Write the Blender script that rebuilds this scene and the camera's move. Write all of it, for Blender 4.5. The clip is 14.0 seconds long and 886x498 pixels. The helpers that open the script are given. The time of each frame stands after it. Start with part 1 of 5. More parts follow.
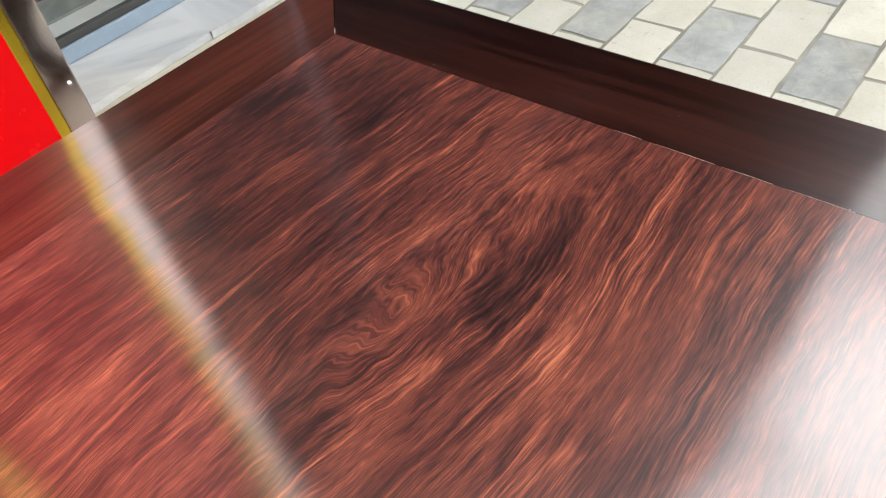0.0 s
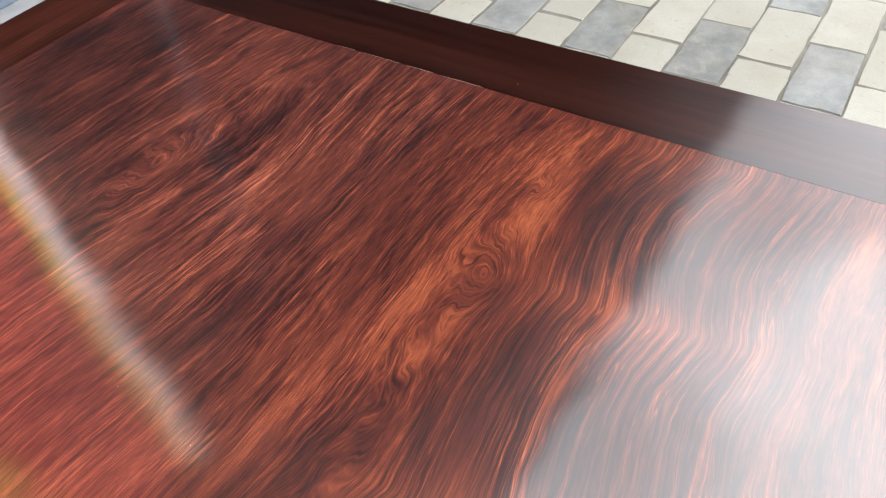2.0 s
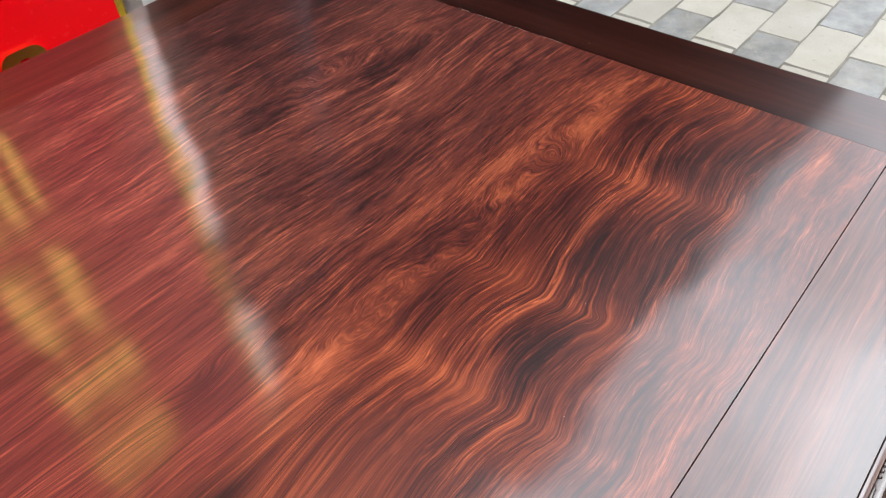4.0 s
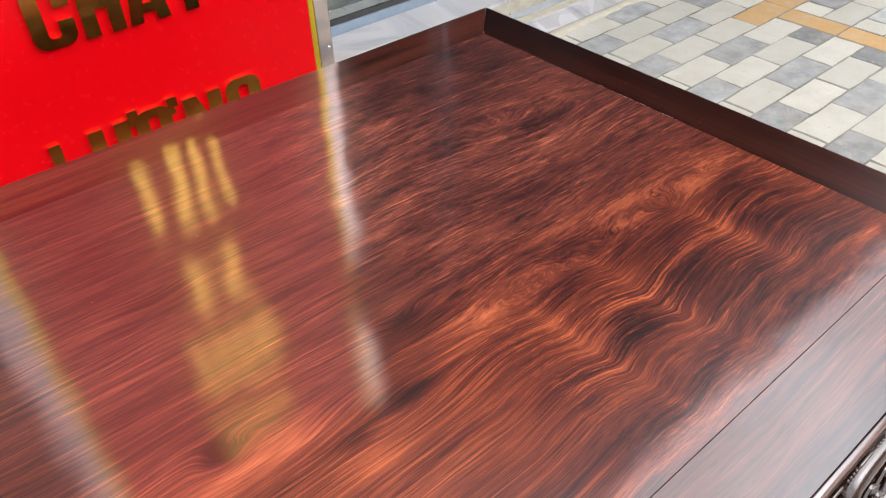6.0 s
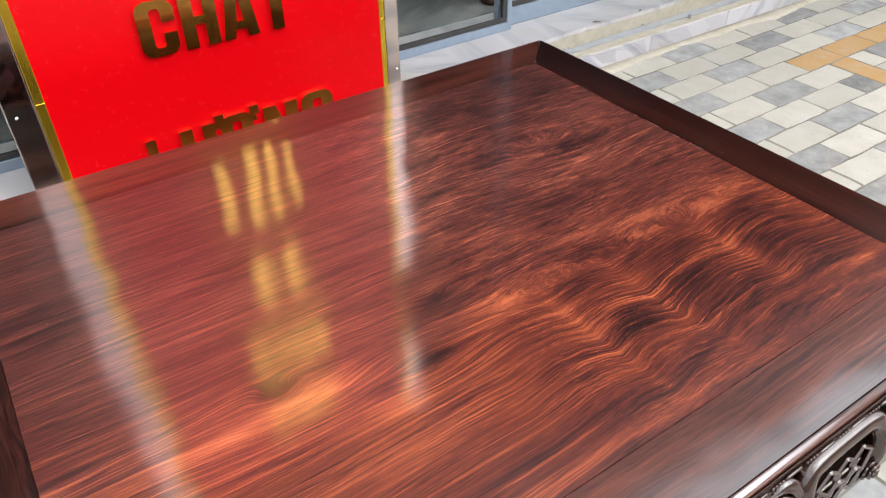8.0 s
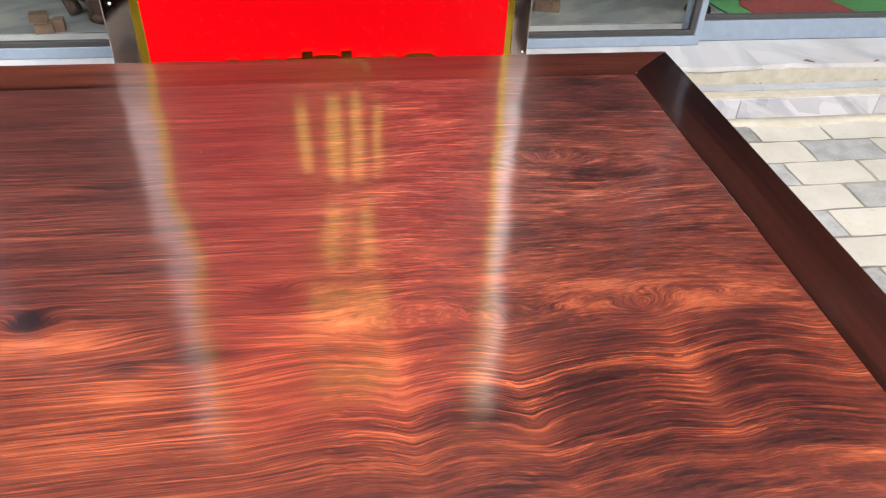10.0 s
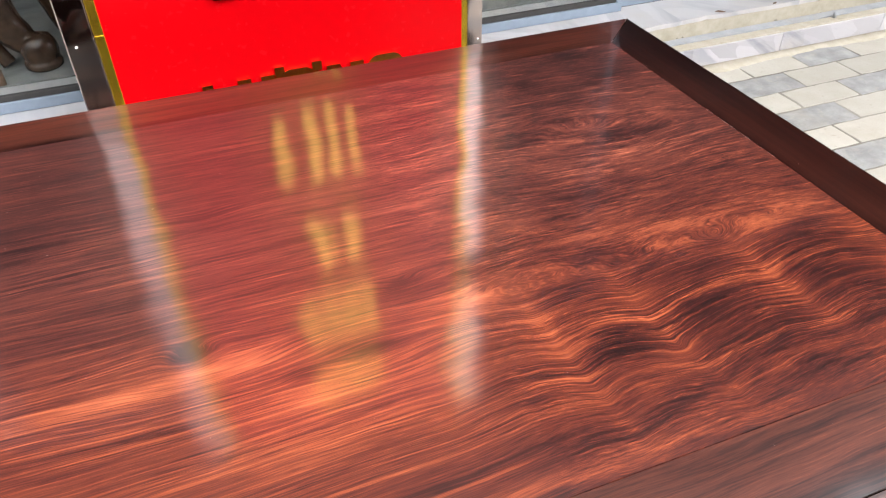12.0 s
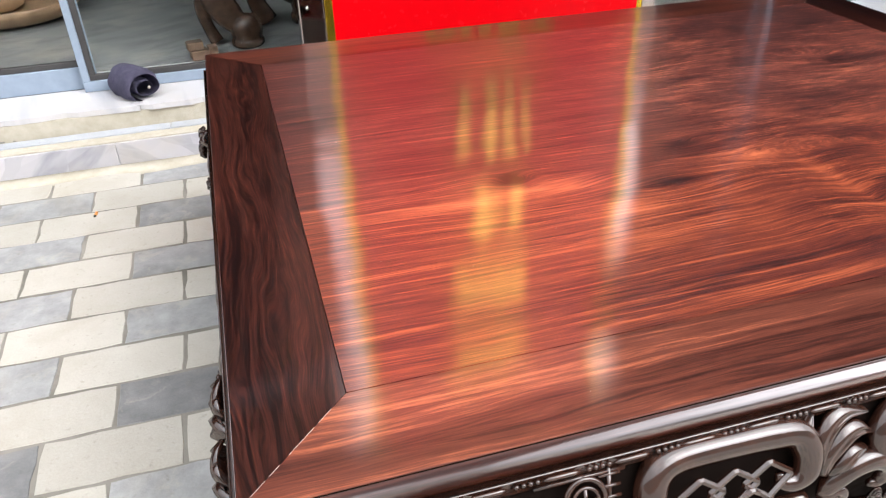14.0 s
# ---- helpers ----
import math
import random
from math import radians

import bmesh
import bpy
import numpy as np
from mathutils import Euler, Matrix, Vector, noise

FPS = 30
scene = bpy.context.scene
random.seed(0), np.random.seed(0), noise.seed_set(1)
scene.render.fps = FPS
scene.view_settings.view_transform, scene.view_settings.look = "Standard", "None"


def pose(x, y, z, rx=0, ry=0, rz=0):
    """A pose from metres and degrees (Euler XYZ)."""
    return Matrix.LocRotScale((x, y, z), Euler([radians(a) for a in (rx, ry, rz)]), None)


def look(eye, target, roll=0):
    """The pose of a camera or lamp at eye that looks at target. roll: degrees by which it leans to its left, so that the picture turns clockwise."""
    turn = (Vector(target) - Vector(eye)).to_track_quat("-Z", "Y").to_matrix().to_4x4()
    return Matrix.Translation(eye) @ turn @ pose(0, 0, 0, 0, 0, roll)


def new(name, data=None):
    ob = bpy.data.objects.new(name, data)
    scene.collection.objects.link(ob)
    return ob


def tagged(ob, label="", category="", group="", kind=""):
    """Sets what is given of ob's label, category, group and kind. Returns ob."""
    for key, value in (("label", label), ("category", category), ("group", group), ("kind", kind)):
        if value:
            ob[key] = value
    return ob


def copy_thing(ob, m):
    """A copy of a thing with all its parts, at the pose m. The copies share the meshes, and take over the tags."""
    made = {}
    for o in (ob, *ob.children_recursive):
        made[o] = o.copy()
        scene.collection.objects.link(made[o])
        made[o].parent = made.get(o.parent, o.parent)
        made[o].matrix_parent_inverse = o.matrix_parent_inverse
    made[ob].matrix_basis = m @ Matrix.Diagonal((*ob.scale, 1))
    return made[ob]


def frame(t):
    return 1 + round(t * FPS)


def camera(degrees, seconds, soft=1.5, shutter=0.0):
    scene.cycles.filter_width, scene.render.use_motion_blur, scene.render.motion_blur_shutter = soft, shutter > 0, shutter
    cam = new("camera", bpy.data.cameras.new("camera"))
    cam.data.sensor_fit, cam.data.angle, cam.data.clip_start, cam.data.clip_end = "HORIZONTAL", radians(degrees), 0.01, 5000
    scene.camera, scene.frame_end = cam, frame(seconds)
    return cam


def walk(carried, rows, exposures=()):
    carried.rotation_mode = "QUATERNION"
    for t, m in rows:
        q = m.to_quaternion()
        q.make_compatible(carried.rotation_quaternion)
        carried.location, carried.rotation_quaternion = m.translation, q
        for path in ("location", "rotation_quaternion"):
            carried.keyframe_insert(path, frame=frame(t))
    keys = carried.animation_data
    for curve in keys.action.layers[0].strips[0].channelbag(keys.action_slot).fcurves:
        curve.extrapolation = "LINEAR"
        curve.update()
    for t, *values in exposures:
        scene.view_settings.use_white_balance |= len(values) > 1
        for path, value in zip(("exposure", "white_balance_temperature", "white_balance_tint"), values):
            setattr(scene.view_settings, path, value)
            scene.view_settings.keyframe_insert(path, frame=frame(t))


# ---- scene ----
EXPOSURES = [(0, 0.02, 6350, 5), (1.5, -0.16, 6300, 7), (3, -0.30, 6150, 8), (4.2, -0.28, 6150, 9), (7, -0.08, 6300, 11), (8.2, -0.08, 6300, 11),
             (10.3, 0.18, 6500, 12), (14, 0.18, 6300, 12)]
cam = camera(61.6, 14.0, soft=1.25)
PATH = [
    (0, (-0.624, -0.747, 0.527), (0.385, 0.22, -0.903), -8.3),
    (0.5, (-0.704, -0.848, 0.586), (0.344, 0.096, -0.832), -7.8),
    (1, (-0.722, -0.972, 0.606), (0.363, -0.063, -0.806), -7.5),
    (1.5, (-0.722, -1.092, 0.608), (0.384, -0.232, -0.82), -6.6),
    (2, (-0.751, -1.163, 0.597), (0.36, -0.332, -0.844), -6.2),
    (2.5, (-0.912, -1.238, 0.646), (0.198, -0.414, -0.799), -5.4),
    (3, (-0.947, -1.31, 0.669), (0.127, -0.422, -0.765), -5.8),
    (3.5, (-0.954, -1.362, 0.654), (0.095, -0.424, -0.768), -5.3),
    (4, (-1.11, -1.379, 0.729), (-0.066, -0.408, -0.673), -4.4),
    (4.2, (-1.214, -1.382, 0.759), (-0.145, -0.393, -0.611), -3.9),
    (6.3, (-1.463, -1.584, 0.951), (-0.515, -0.37, -0.325), -1.5),
    (6.5, (-1.468, -1.598, 0.957), (-0.534, -0.367, -0.313), -1.5),
    (7, (-1.495, -1.659, 0.988), (-0.589, -0.393, -0.266), -1.5),
    (7.5, (-1.529, -1.726, 1.02), (-0.645, -0.428, -0.218), -1.6),
    (8, (-1.547, -1.763, 1.018), (-0.672, -0.441, -0.202), -1.1),
    (8.2, (-1.564, -1.778, 0.992), (-0.696, -0.446, -0.221), -0.6),
    (10.5, (-0.705, -1.749, 0.841), (-0.509, -0.197, -0.405), 3.1),
    (11, (-0.707, -1.744, 0.853), (-0.461, -0.21, -0.406), 2.2),
    (11.5, (-0.919, -1.77, 0.907), (-0.511, -0.3, -0.387), 1.6),
    (12, (-1.211, -1.776, 0.889), (-0.658, -0.31, -0.353), -0.9),
    (12.5, (-1.428, -1.845, 0.864), (-0.782, -0.373, -0.326), -1.7),
    (13, (-1.635, -1.87, 0.81), (-0.954, -0.401, -0.364), -1.9),
    (13.5, (-1.771, -1.928, 0.736), (-1.148, -0.414, -0.411), -1.9),
    (14, (-1.76, -1.989, 0.655), (-1.314, -0.371, -0.434), -1.6),
]
walk(cam, [(t, look(eye, target, roll)) for t, eye, target, roll in PATH], EXPOSURES)
# ---- world, sun ----
GROUND = -0.547
CLOUD = 10.0
SUNWARD = (0.500, -0.483, 0.719)
world = bpy.data.worlds.new("overcast")
scene.world = world
world.use_nodes = True
wn = world.node_tree
bg = wn.nodes["Background"]
sky = wn.nodes.new("ShaderNodeTexSky")
sky.sky_type = "NISHITA"
sky.sun_disc = False
sky.sun_elevation, sky.sun_rotation = radians(46), radians(134)
sky.air_density, sky.dust_density, sky.ozone_density = 1.0, 4.0, 1.0
pale = wn.nodes.new("ShaderNodeHueSaturation")
pale.inputs["Saturation"].default_value = 0.15
wn.links.new(sky.outputs[0], pale.inputs["Color"])
cover = wn.nodes.new("ShaderNodeMix")      # an even layer of bright cloud over the sky
cover.data_type, cover.blend_type = "RGBA", "ADD"
cover.inputs[0].default_value = 1.0
height = wn.nodes.new("ShaderNodeSeparateXYZ")
wn.links.new(wn.nodes.new("ShaderNodeTexCoord").outputs["Generated"], height.inputs[0])
layer = wn.nodes.new("ShaderNodeMapRange")     # brighter towards the zenith, as overcast skies are
for i, v in enumerate((0.0, 1.0, CLOUD * 0.40, CLOUD * 1.35)):
    layer.inputs[i + 1].default_value = v
wn.links.new(height.outputs[2], layer.inputs[0])
billow = wn.nodes.new("ShaderNodeTexNoise")     # thicker and thinner places in the cloud
for k, v in (("Scale", 3.4), ("Detail", 4.0), ("Roughness", 0.55)):
    billow.inputs[k].default_value = v
wn.links.new(height.inputs[0].links[0].from_socket, billow.inputs["Vector"])
depth = wn.nodes.new("ShaderNodeMapRange")
for i, v in enumerate((0.34, 0.66, 0.62, 1.38)):
    depth.inputs[i + 1].default_value = v
wn.links.new(billow.outputs[0], depth.inputs[0])
thick = wn.nodes.new("ShaderNodeMath")
thick.operation = "MULTIPLY"
aim = wn.nodes.new("ShaderNodeVectorMath")     # the cloud glows round the hidden sun
aim.operation = "DOT_PRODUCT"
wn.links.new(height.inputs[0].links[0].from_socket, aim.inputs[0])
aim.inputs[1].default_value = SUNWARD
glow = wn.nodes.new("ShaderNodeMath")
glow.operation = "POWER"
glow.inputs[1].default_value = 3.0
glow.use_clamp = True
above = wn.nodes.new("ShaderNodeMath")
above.operation = "MAXIMUM"
above.inputs[1].default_value = 0.0
wn.links.new(aim.outputs["Value"], above.inputs[0])
wn.links.new(above.outputs[0], glow.inputs[0])
lit = wn.nodes.new("ShaderNodeMath")
lit.operation = "MULTIPLY_ADD"
lit.inputs[1].default_value = CLOUD * 1.12
wn.links.new(glow.outputs[0], lit.inputs[0])
wn.links.new(layer.outputs[0], lit.inputs[2])
wn.links.new(lit.outputs[0], thick.inputs[0])
wn.links.new(depth.outputs[0], thick.inputs[1])
wn.links.new(thick.outputs[0], cover.inputs[7])
wn.links.new(pale.outputs[0], cover.inputs[6])
wn.links.new(cover.outputs[2], bg.inputs["Color"])
bg.inputs["Strength"].default_value = 0.155
sun = new("sun", bpy.data.lights.new("sun", "SUN"))
sun.data.energy, sun.data.angle, sun.data.color = 1.4, radians(60), (1.0, 0.97, 0.92)
sun.matrix_world = look(SUNWARD, (0, 0, 0))


# ---- material helpers ----
class Net:
    """A node material under construction."""

    def __init__(self, name):
        self.m = bpy.data.materials.new(name)
        self.m.use_nodes = True
        self.t = self.m.node_tree
        self.b = self.t.nodes["Principled BSDF"]

    def put(self, socket, value):
        if hasattr(value, "links"):
            self.t.links.new(value, socket)
        else:
            socket.default_value = value

    def node(self, kind, *values, **named):
        n = self.t.nodes.new(kind)
        for i, v in enumerate(values):
            if v is not None:
                self.put(n.inputs[i], v)
        for k, v in named.items():
            self.put(n.inputs[k], v)
        return n

    def math(self, op, a, b=0.0, c=0.0):
        n = self.node("ShaderNodeMath", a, b, c)
        n.operation = op
        return n.outputs[0]

    def noise(self, vector, scale=1.0, detail=4.0, rough=0.55, warp=0.0):
        n = self.node("ShaderNodeTexNoise", Vector=vector, Scale=scale, Detail=detail, Roughness=rough, Distortion=warp)
        return n.outputs[0]

    def combine(self, x, y, z=0.0):
        return self.node("ShaderNodeCombineXYZ", x, y, z).outputs[0]

    def axes(self, which="Object"):
        c = self.t.nodes.new("ShaderNodeTexCoord")
        s = self.node("ShaderNodeSeparateXYZ", c.outputs[which])
        return c.outputs[which], s.outputs[0], s.outputs[1], s.outputs[2]

    def ramp(self, value, *stops):
        n = self.node("ShaderNodeValToRGB", value)
        e = n.color_ramp.elements
        for i, (at, col) in enumerate(stops):
            s = e[i] if i < 2 else e.new(at)
            s.position, s.color = min(at, 1.0), (*col, 1)
        return n.outputs[0]

    def mix(self, f, a, b, how="MIX"):
        n = self.t.nodes.new("ShaderNodeMix")
        n.data_type, n.blend_type = "RGBA", how
        self.put(n.inputs[0], f)
        self.put(n.inputs[6], (*a, 1) if isinstance(a, tuple) else a)
        self.put(n.inputs[7], (*b, 1) if isinstance(b, tuple) else b)
        return n.outputs[2]

    def bump(self, height, strength=0.2, distance=0.002):
        n = self.node("ShaderNodeBump", Strength=strength, Distance=distance, Height=height)
        self.put(self.b.inputs["Normal"], n.outputs[0])

    def done(self, **named):
        for k, v in named.items():
            v = (*v, 1) if isinstance(v, tuple) and len(v) == 3 else v
            self.put(self.b.inputs[k.replace("_", " ")], v)
        return self.m


def sheen(net, colour, ior=0.0):
    """Rosewood under a rubbed lacquer, not quite flat: a clear gloss and a hazy one over the wood."""
    geo = net.t.nodes.new("ShaderNodeNewGeometry").outputs["Position"]
    wave = net.math("MULTIPLY_ADD", net.noise(geo, 8.5, 1.0), 0.22, net.noise(geo, 2.6, 1.0))
    flow = net.node("ShaderNodeBump", Strength=1.0, Distance=0.0045, Height=wave).outputs[0]
    body = net.node("ShaderNodeBsdfDiffuse", colour, 0.8, Normal=flow)
    clear = net.node("ShaderNodeBsdfGlossy", (0.97, 0.945, 0.955, 1), COAT_ROUGH, Normal=flow)
    hazy = net.node("ShaderNodeBsdfGlossy", (0.97, 0.93, 0.945, 1), COAT_HAZE, Normal=flow)
    clear.distribution = hazy.distribution = "BECKMANN"
    coat = net.node("ShaderNodeMixShader", 0.34, clear.outputs[0], hazy.outputs[0])
    fres = net.node("ShaderNodeFresnel", ior or COAT_IOR, flow)
    both = net.node("ShaderNodeMixShader", fres.outputs[0], body.outputs[0], coat.outputs[0])
    net.t.links.new(both.outputs[0], net.t.nodes["Material Output"].inputs["Surface"])
    net.t.nodes.remove(net.b)
    return net.m


COAT_IOR = 2.18
COAT_ROUGH, COAT_HAZE = 0.125, 0.34
DARK, BRIGHT = (0.0065, 0.0026, 0.0025), (0.44, 0.125, 0.050)

# closed knots of the panel: centre, reach along and across the grain, pull on the grain
KNOTS = [
    (-0.350, -0.412, 0.060, 0.024, 0.024),
    (-0.296, -0.880, 0.040, 0.024, 0.028),
    (-0.143, -0.868, 0.010, 0.007, 0.010),
    (-1.300, -0.828, 0.026, 0.020, 0.024),
    (-1.130, -0.945, 0.030, 0.014, -0.008),
    (-0.930, -0.790, 0.045, 0.018, 0.020),
    (-1.240, -0.450, 0.055, 0.026, 0.016),
    (-0.550, -1.115, 0.016, 0.012, 0.012),
]
# places where the grain opens round a lens: centre, reach along and across, how far it opens
LENSES = [
    (-0.440, -0.875, 0.270, 0.050, 0.80),
    (-0.700, -0.880, 0.090, 0.036, 0.60),
    (-0.300, -0.420, 0.190, 0.100, 0.62),
    (-1.260, -0.850, 0.150, 0.055, 0.65),
    (-1.050, -0.930, 0.080, 0.040, 0.60),
]
# light and dark tracts: centre, reach along and across, strength
TRACTS = [
    (-0.820, -0.880, 0.070, 0.035, 0.55), (-0.520, -0.790, 0.130, 0.018, 0.50), (-0.360, -0.835, 0.110, 0.016, 0.45),
    (-0.200, -0.880, 0.060, 0.035, 0.60), (-0.070, -0.870, 0.070, 0.030, 0.45), (-0.735, -0.985, 0.020, 0.045, 0.22),
    (-0.275, -1.030, 0.026, 0.080, 0.22), (-1.220, -0.875, 0.060, 0.024, 0.50), (-1.420, -0.885, 0.160, 0.022, 0.60),
    (-1.130, -1.000, 0.050, 0.020, 0.50), (-1.150, -1.090, 0.170, 0.028, 0.30), (-0.850, -1.270, 0.550, 0.010, 0.42),
    (-0.100, -1.215, 0.090, 0.014, 0.55), (-0.560, -0.230, 0.050, 0.030, 0.40), (-0.120, -0.330, 0.120, 0.060, 0.22),
    (-0.300, -0.560, 0.140, 0.030, 0.30), (-1.000, -1.000, 0.400, 0.140, 0.12), 
    (-1.300, -0.828, 0.024, 0.020, -1.10), (-1.130, -0.945, 0.030, 0.010, -0.50), (-1.020, -0.925, 0.060, 0.028, -0.55),
    (-0.935, -0.795, 0.050, 0.020, -0.60), (-1.240, -0.450, 0.055, 0.026, -0.30), (-0.850, -0.120, 0.900, 0.220, -0.14), (-1.600, -0.420, 0.090, 0.050, -0.35),
    (-0.440, -1.060, 0.075, 0.070, -0.20), (-0.620, -1.070, 0.060, 0.035, -0.30), (-0.215, -1.040, 0.045, 0.022, -0.34),
    (-0.405, -0.355, 0.055, 0.022, -0.28), (-0.320, -0.405, 0.085, 0.040, 0.38), (-0.235, -0.480, 0.075, 0.022, -0.42), (-0.340, -0.145, 0.055, 0.022, -0.36),
    (-0.170, -0.040, 0.060, 0.020, -0.50), (-0.310, -0.210, 0.060, 0.018, -0.25), (-0.100, -0.440, 0.140, 0.050, -0.08),
    (-0.320, -0.860, 0.170, 0.045, 0.30), (-0.200, -0.220, 0.400, 0.240, -0.16), (-0.400, -0.680, 0.300, 0.070, -0.10), (-0.900, -1.210, 0.350, 0.025, -0.18), (-0.300, -1.160, 0.250, 0.040, -0.10),
]


def panel_wood():
    n = Net("figured rosewood panel")
    at, x, y, z = n.axes()

    def spot(cx, cy, sx, sy, k=-1.0):
        u = n.math("DIVIDE", n.math("SUBTRACT", px, cx), sx)
        v = n.math("DIVIDE", n.math("SUBTRACT", py, cy), sy)
        return n.math("EXPONENT", n.math("MULTIPLY", n.math("MULTIPLY_ADD", u, u, n.math("MULTIPLY", v, v)), k)), v

    # the grain runs longer and straighter on one half
    run = n.math("MULTIPLY_ADD", n.math("MINIMUM", n.math("ADD", x, 0.85), 0.0), 0.38, n.math("MAXIMUM", x, -0.85))

    def centred(sx, sy, seed=0.0, detail=1.0):
        v = n.combine(n.math("MULTIPLY", run, sx), n.math("MULTIPLY", y, sy), seed)
        return n.math("SUBTRACT", n.noise(v, 1.0, detail), 0.5)

    # uneven edges for everything that is laid out by place
    wob, wob2, small = centred(9.0, 16.0, 2.0, 3.0), centred(7.0, 20.0, 5.0, 3.0), centred(5.0, 5.0, 0.0, 0.5)
    px, py = n.math("MULTIPLY_ADD", wob, 0.06, x), n.math("MULTIPLY_ADD", wob2, 0.022, y)
    phi = n.math("MULTIPLY_ADD", centred(1.2, 1.1), 0.11, y)
    phi = n.math("MULTIPLY_ADD", small, 0.020, phi)
    phi = n.math("MULTIPLY_ADD", centred(13.0, 16.0, 3.0), 0.010, phi)
    phi = n.math("MULTIPLY_ADD", centred(34.0, 40.0, 8.0), 0.0030, phi)
    for cx, cy, sx, sy, opened in LENSES:
        e, v = spot(cx, cy, sx, sy, -0.5)
        phi = n.math("MULTIPLY_ADD", n.math("MULTIPLY", e, v), -opened * sy, phi)
    for cx, cy, sx, sy, pull in KNOTS:
        phi = n.math("MULTIPLY_ADD", spot(cx, cy, sx, sy, -0.7)[0], pull, phi)
    # arches along the front of the panel that meet in cusps
    reach = n.node("ShaderNodeMapRange", y, -0.875, -0.950)
    reach.interpolation_type = "SMOOTHSTEP"
    fade = n.node("ShaderNodeMapRange", y, -1.27, -1.12, 0.25, 1.0)
    side = n.node("ShaderNodeMapRange", x, -1.02, -0.74)
    env = n.math("MULTIPLY", n.math("MULTIPLY", reach.outputs[0], fade.outputs[0]), side.outputs[0])
    lean = n.math("MULTIPLY_ADD", small, 0.05, n.math("MULTIPLY_ADD", y, 0.10, n.math("ADD", x, 0.098)))
    turn = 0.0
    for start, end in ((-0.98, -0.735), (-0.735, -0.555), (-0.555, -0.285), (-0.285, -0.02)):
        turn = n.math("ADD", n.node("ShaderNodeMapRange", lean, start, end, 0.0, math.pi).outputs[0], turn)
    hump = n.math("SINE", turn)
    hump = n.math("SUBTRACT", n.math("SQRT", n.math("MULTIPLY_ADD", hump, hump, 0.015)), 0.08)
    phi = n.math("MULTIPLY_ADD", n.math("MULTIPLY", hump, env), -0.023, phi)

    def grain(fx, fy, seed=0.0, detail=2.0, rough=0.55, warp=0.0):
        v = n.combine(n.math("MULTIPLY", run, fx), n.math("MULTIPLY", phi, fy), seed)
        return n.math("SUBTRACT", n.noise(v, 1.0, detail, rough, warp), 0.5)

    def bands(per_metre, seed, uneven, edge, tail):
        """Growth bands with a bright leading edge that fades into the dark wood behind it."""
        pos = n.math("MULTIPLY_ADD", grain(1.3, per_metre * 0.32, seed, 2.0), uneven, n.math("MULTIPLY", phi, -per_metre))
        f = n.math("FRACT", pos)
        up = n.node("ShaderNodeMapRange", f, 0.0, edge)
        down = n.node("ShaderNodeMapRange", f, edge, tail, 1.0, 0.0)
        up.interpolation_type = down.interpolation_type = "SMOOTHSTEP"
        return n.math("SUBTRACT", n.math("MULTIPLY", up.outputs[0], down.outputs[0]), 0.3)

    tract, a = grain(4.2, 14.0, 0.0, 4.0, 0.62, 0.4), grain(3.4, 34.0, 1.0, 3.0, 0.6)
    b, c, d = grain(9.0, 130.0, 2.0, 2.0), grain(18.0, 420.0, 3.0, 2.0, 0.6), grain(60.0, 1100.0, 4.0, 1.0)
    busy = n.node("ShaderNodeMapRange", grain(6.0, 22.0, 27.0, 2.0), -0.14, 0.14, 0.35, 1.5).outputs[0]
    b, c = n.math("MULTIPLY", b, busy), n.math("MULTIPLY", c, busy)
    strong = n.node("ShaderNodeMapRange", grain(4.0, 14.0, 21.0, 3.0), -0.16, 0.16).outputs[0]
    calm = n.node("ShaderNodeMapRange", x, -1.05, -0.70, 0.50, 1.0).outputs[0]
    meso = n.math("MULTIPLY", grain(13.0, 46.0, 17.0, 3.0, 0.6, 0.9), calm)
    tract, a = n.math("MULTIPLY", tract, calm), n.math("MULTIPLY", a, n.math("MULTIPLY_ADD", calm, 0.7, 0.3))
    streaks = 0.0
    for piece, weight in ((tract, 0.56), (a, 0.46), (meso, 0.46), (b, 0.46), (c, 0.62), (d, 0.50)):
        streaks = n.math("MULTIPLY_ADD", piece, weight, streaks)
    lines = n.math("MULTIPLY_ADD", streaks, n.math("MULTIPLY_ADD", env, -0.45, 1.0), n.math("MULTIPLY_ADD", calm, 0.14, 0.345))
    keen = n.math("MULTIPLY", n.math("MULTIPLY_ADD", env, 0.75, 0.40), n.math("MULTIPLY_ADD", strong, 0.8, 0.2))
    lines = n.math("MULTIPLY_ADD", n.math("MULTIPLY", bands(21.0, 31.0, 4.5, 0.10, 0.70), keen), 0.15, lines)
    lines = n.math("MULTIPLY_ADD", n.math("MULTIPLY", bands(120.0, 37.0, 5.0, 0.2, 0.9), keen), 0.13, lines)
    # thin pale and dark growth lines, strongest in the arches
    g = grain(1.8, 60.0, 7.0, 2.0, 0.5)
    for mid, wide, push in ((-0.06, 0.014, -0.20), (0.015, 0.010, 0.33), (0.075, 0.014, -0.18), (-0.12, 0.010, 0.28), (0.13, 0.010, 0.26), (-0.03, 0.007, 0.22), (0.05, 0.007, 0.22)):
        ridge = n.node("ShaderNodeMapRange", n.math("ABSOLUTE", n.math("SUBTRACT", g, mid)), 0.0, wide, 1.0, 0.0)
        ridge.interpolation_type = "SMOOTHSTEP"
        lines = n.math("MULTIPLY_ADD", n.math("MULTIPLY", ridge.outputs[0], keen), push, lines)
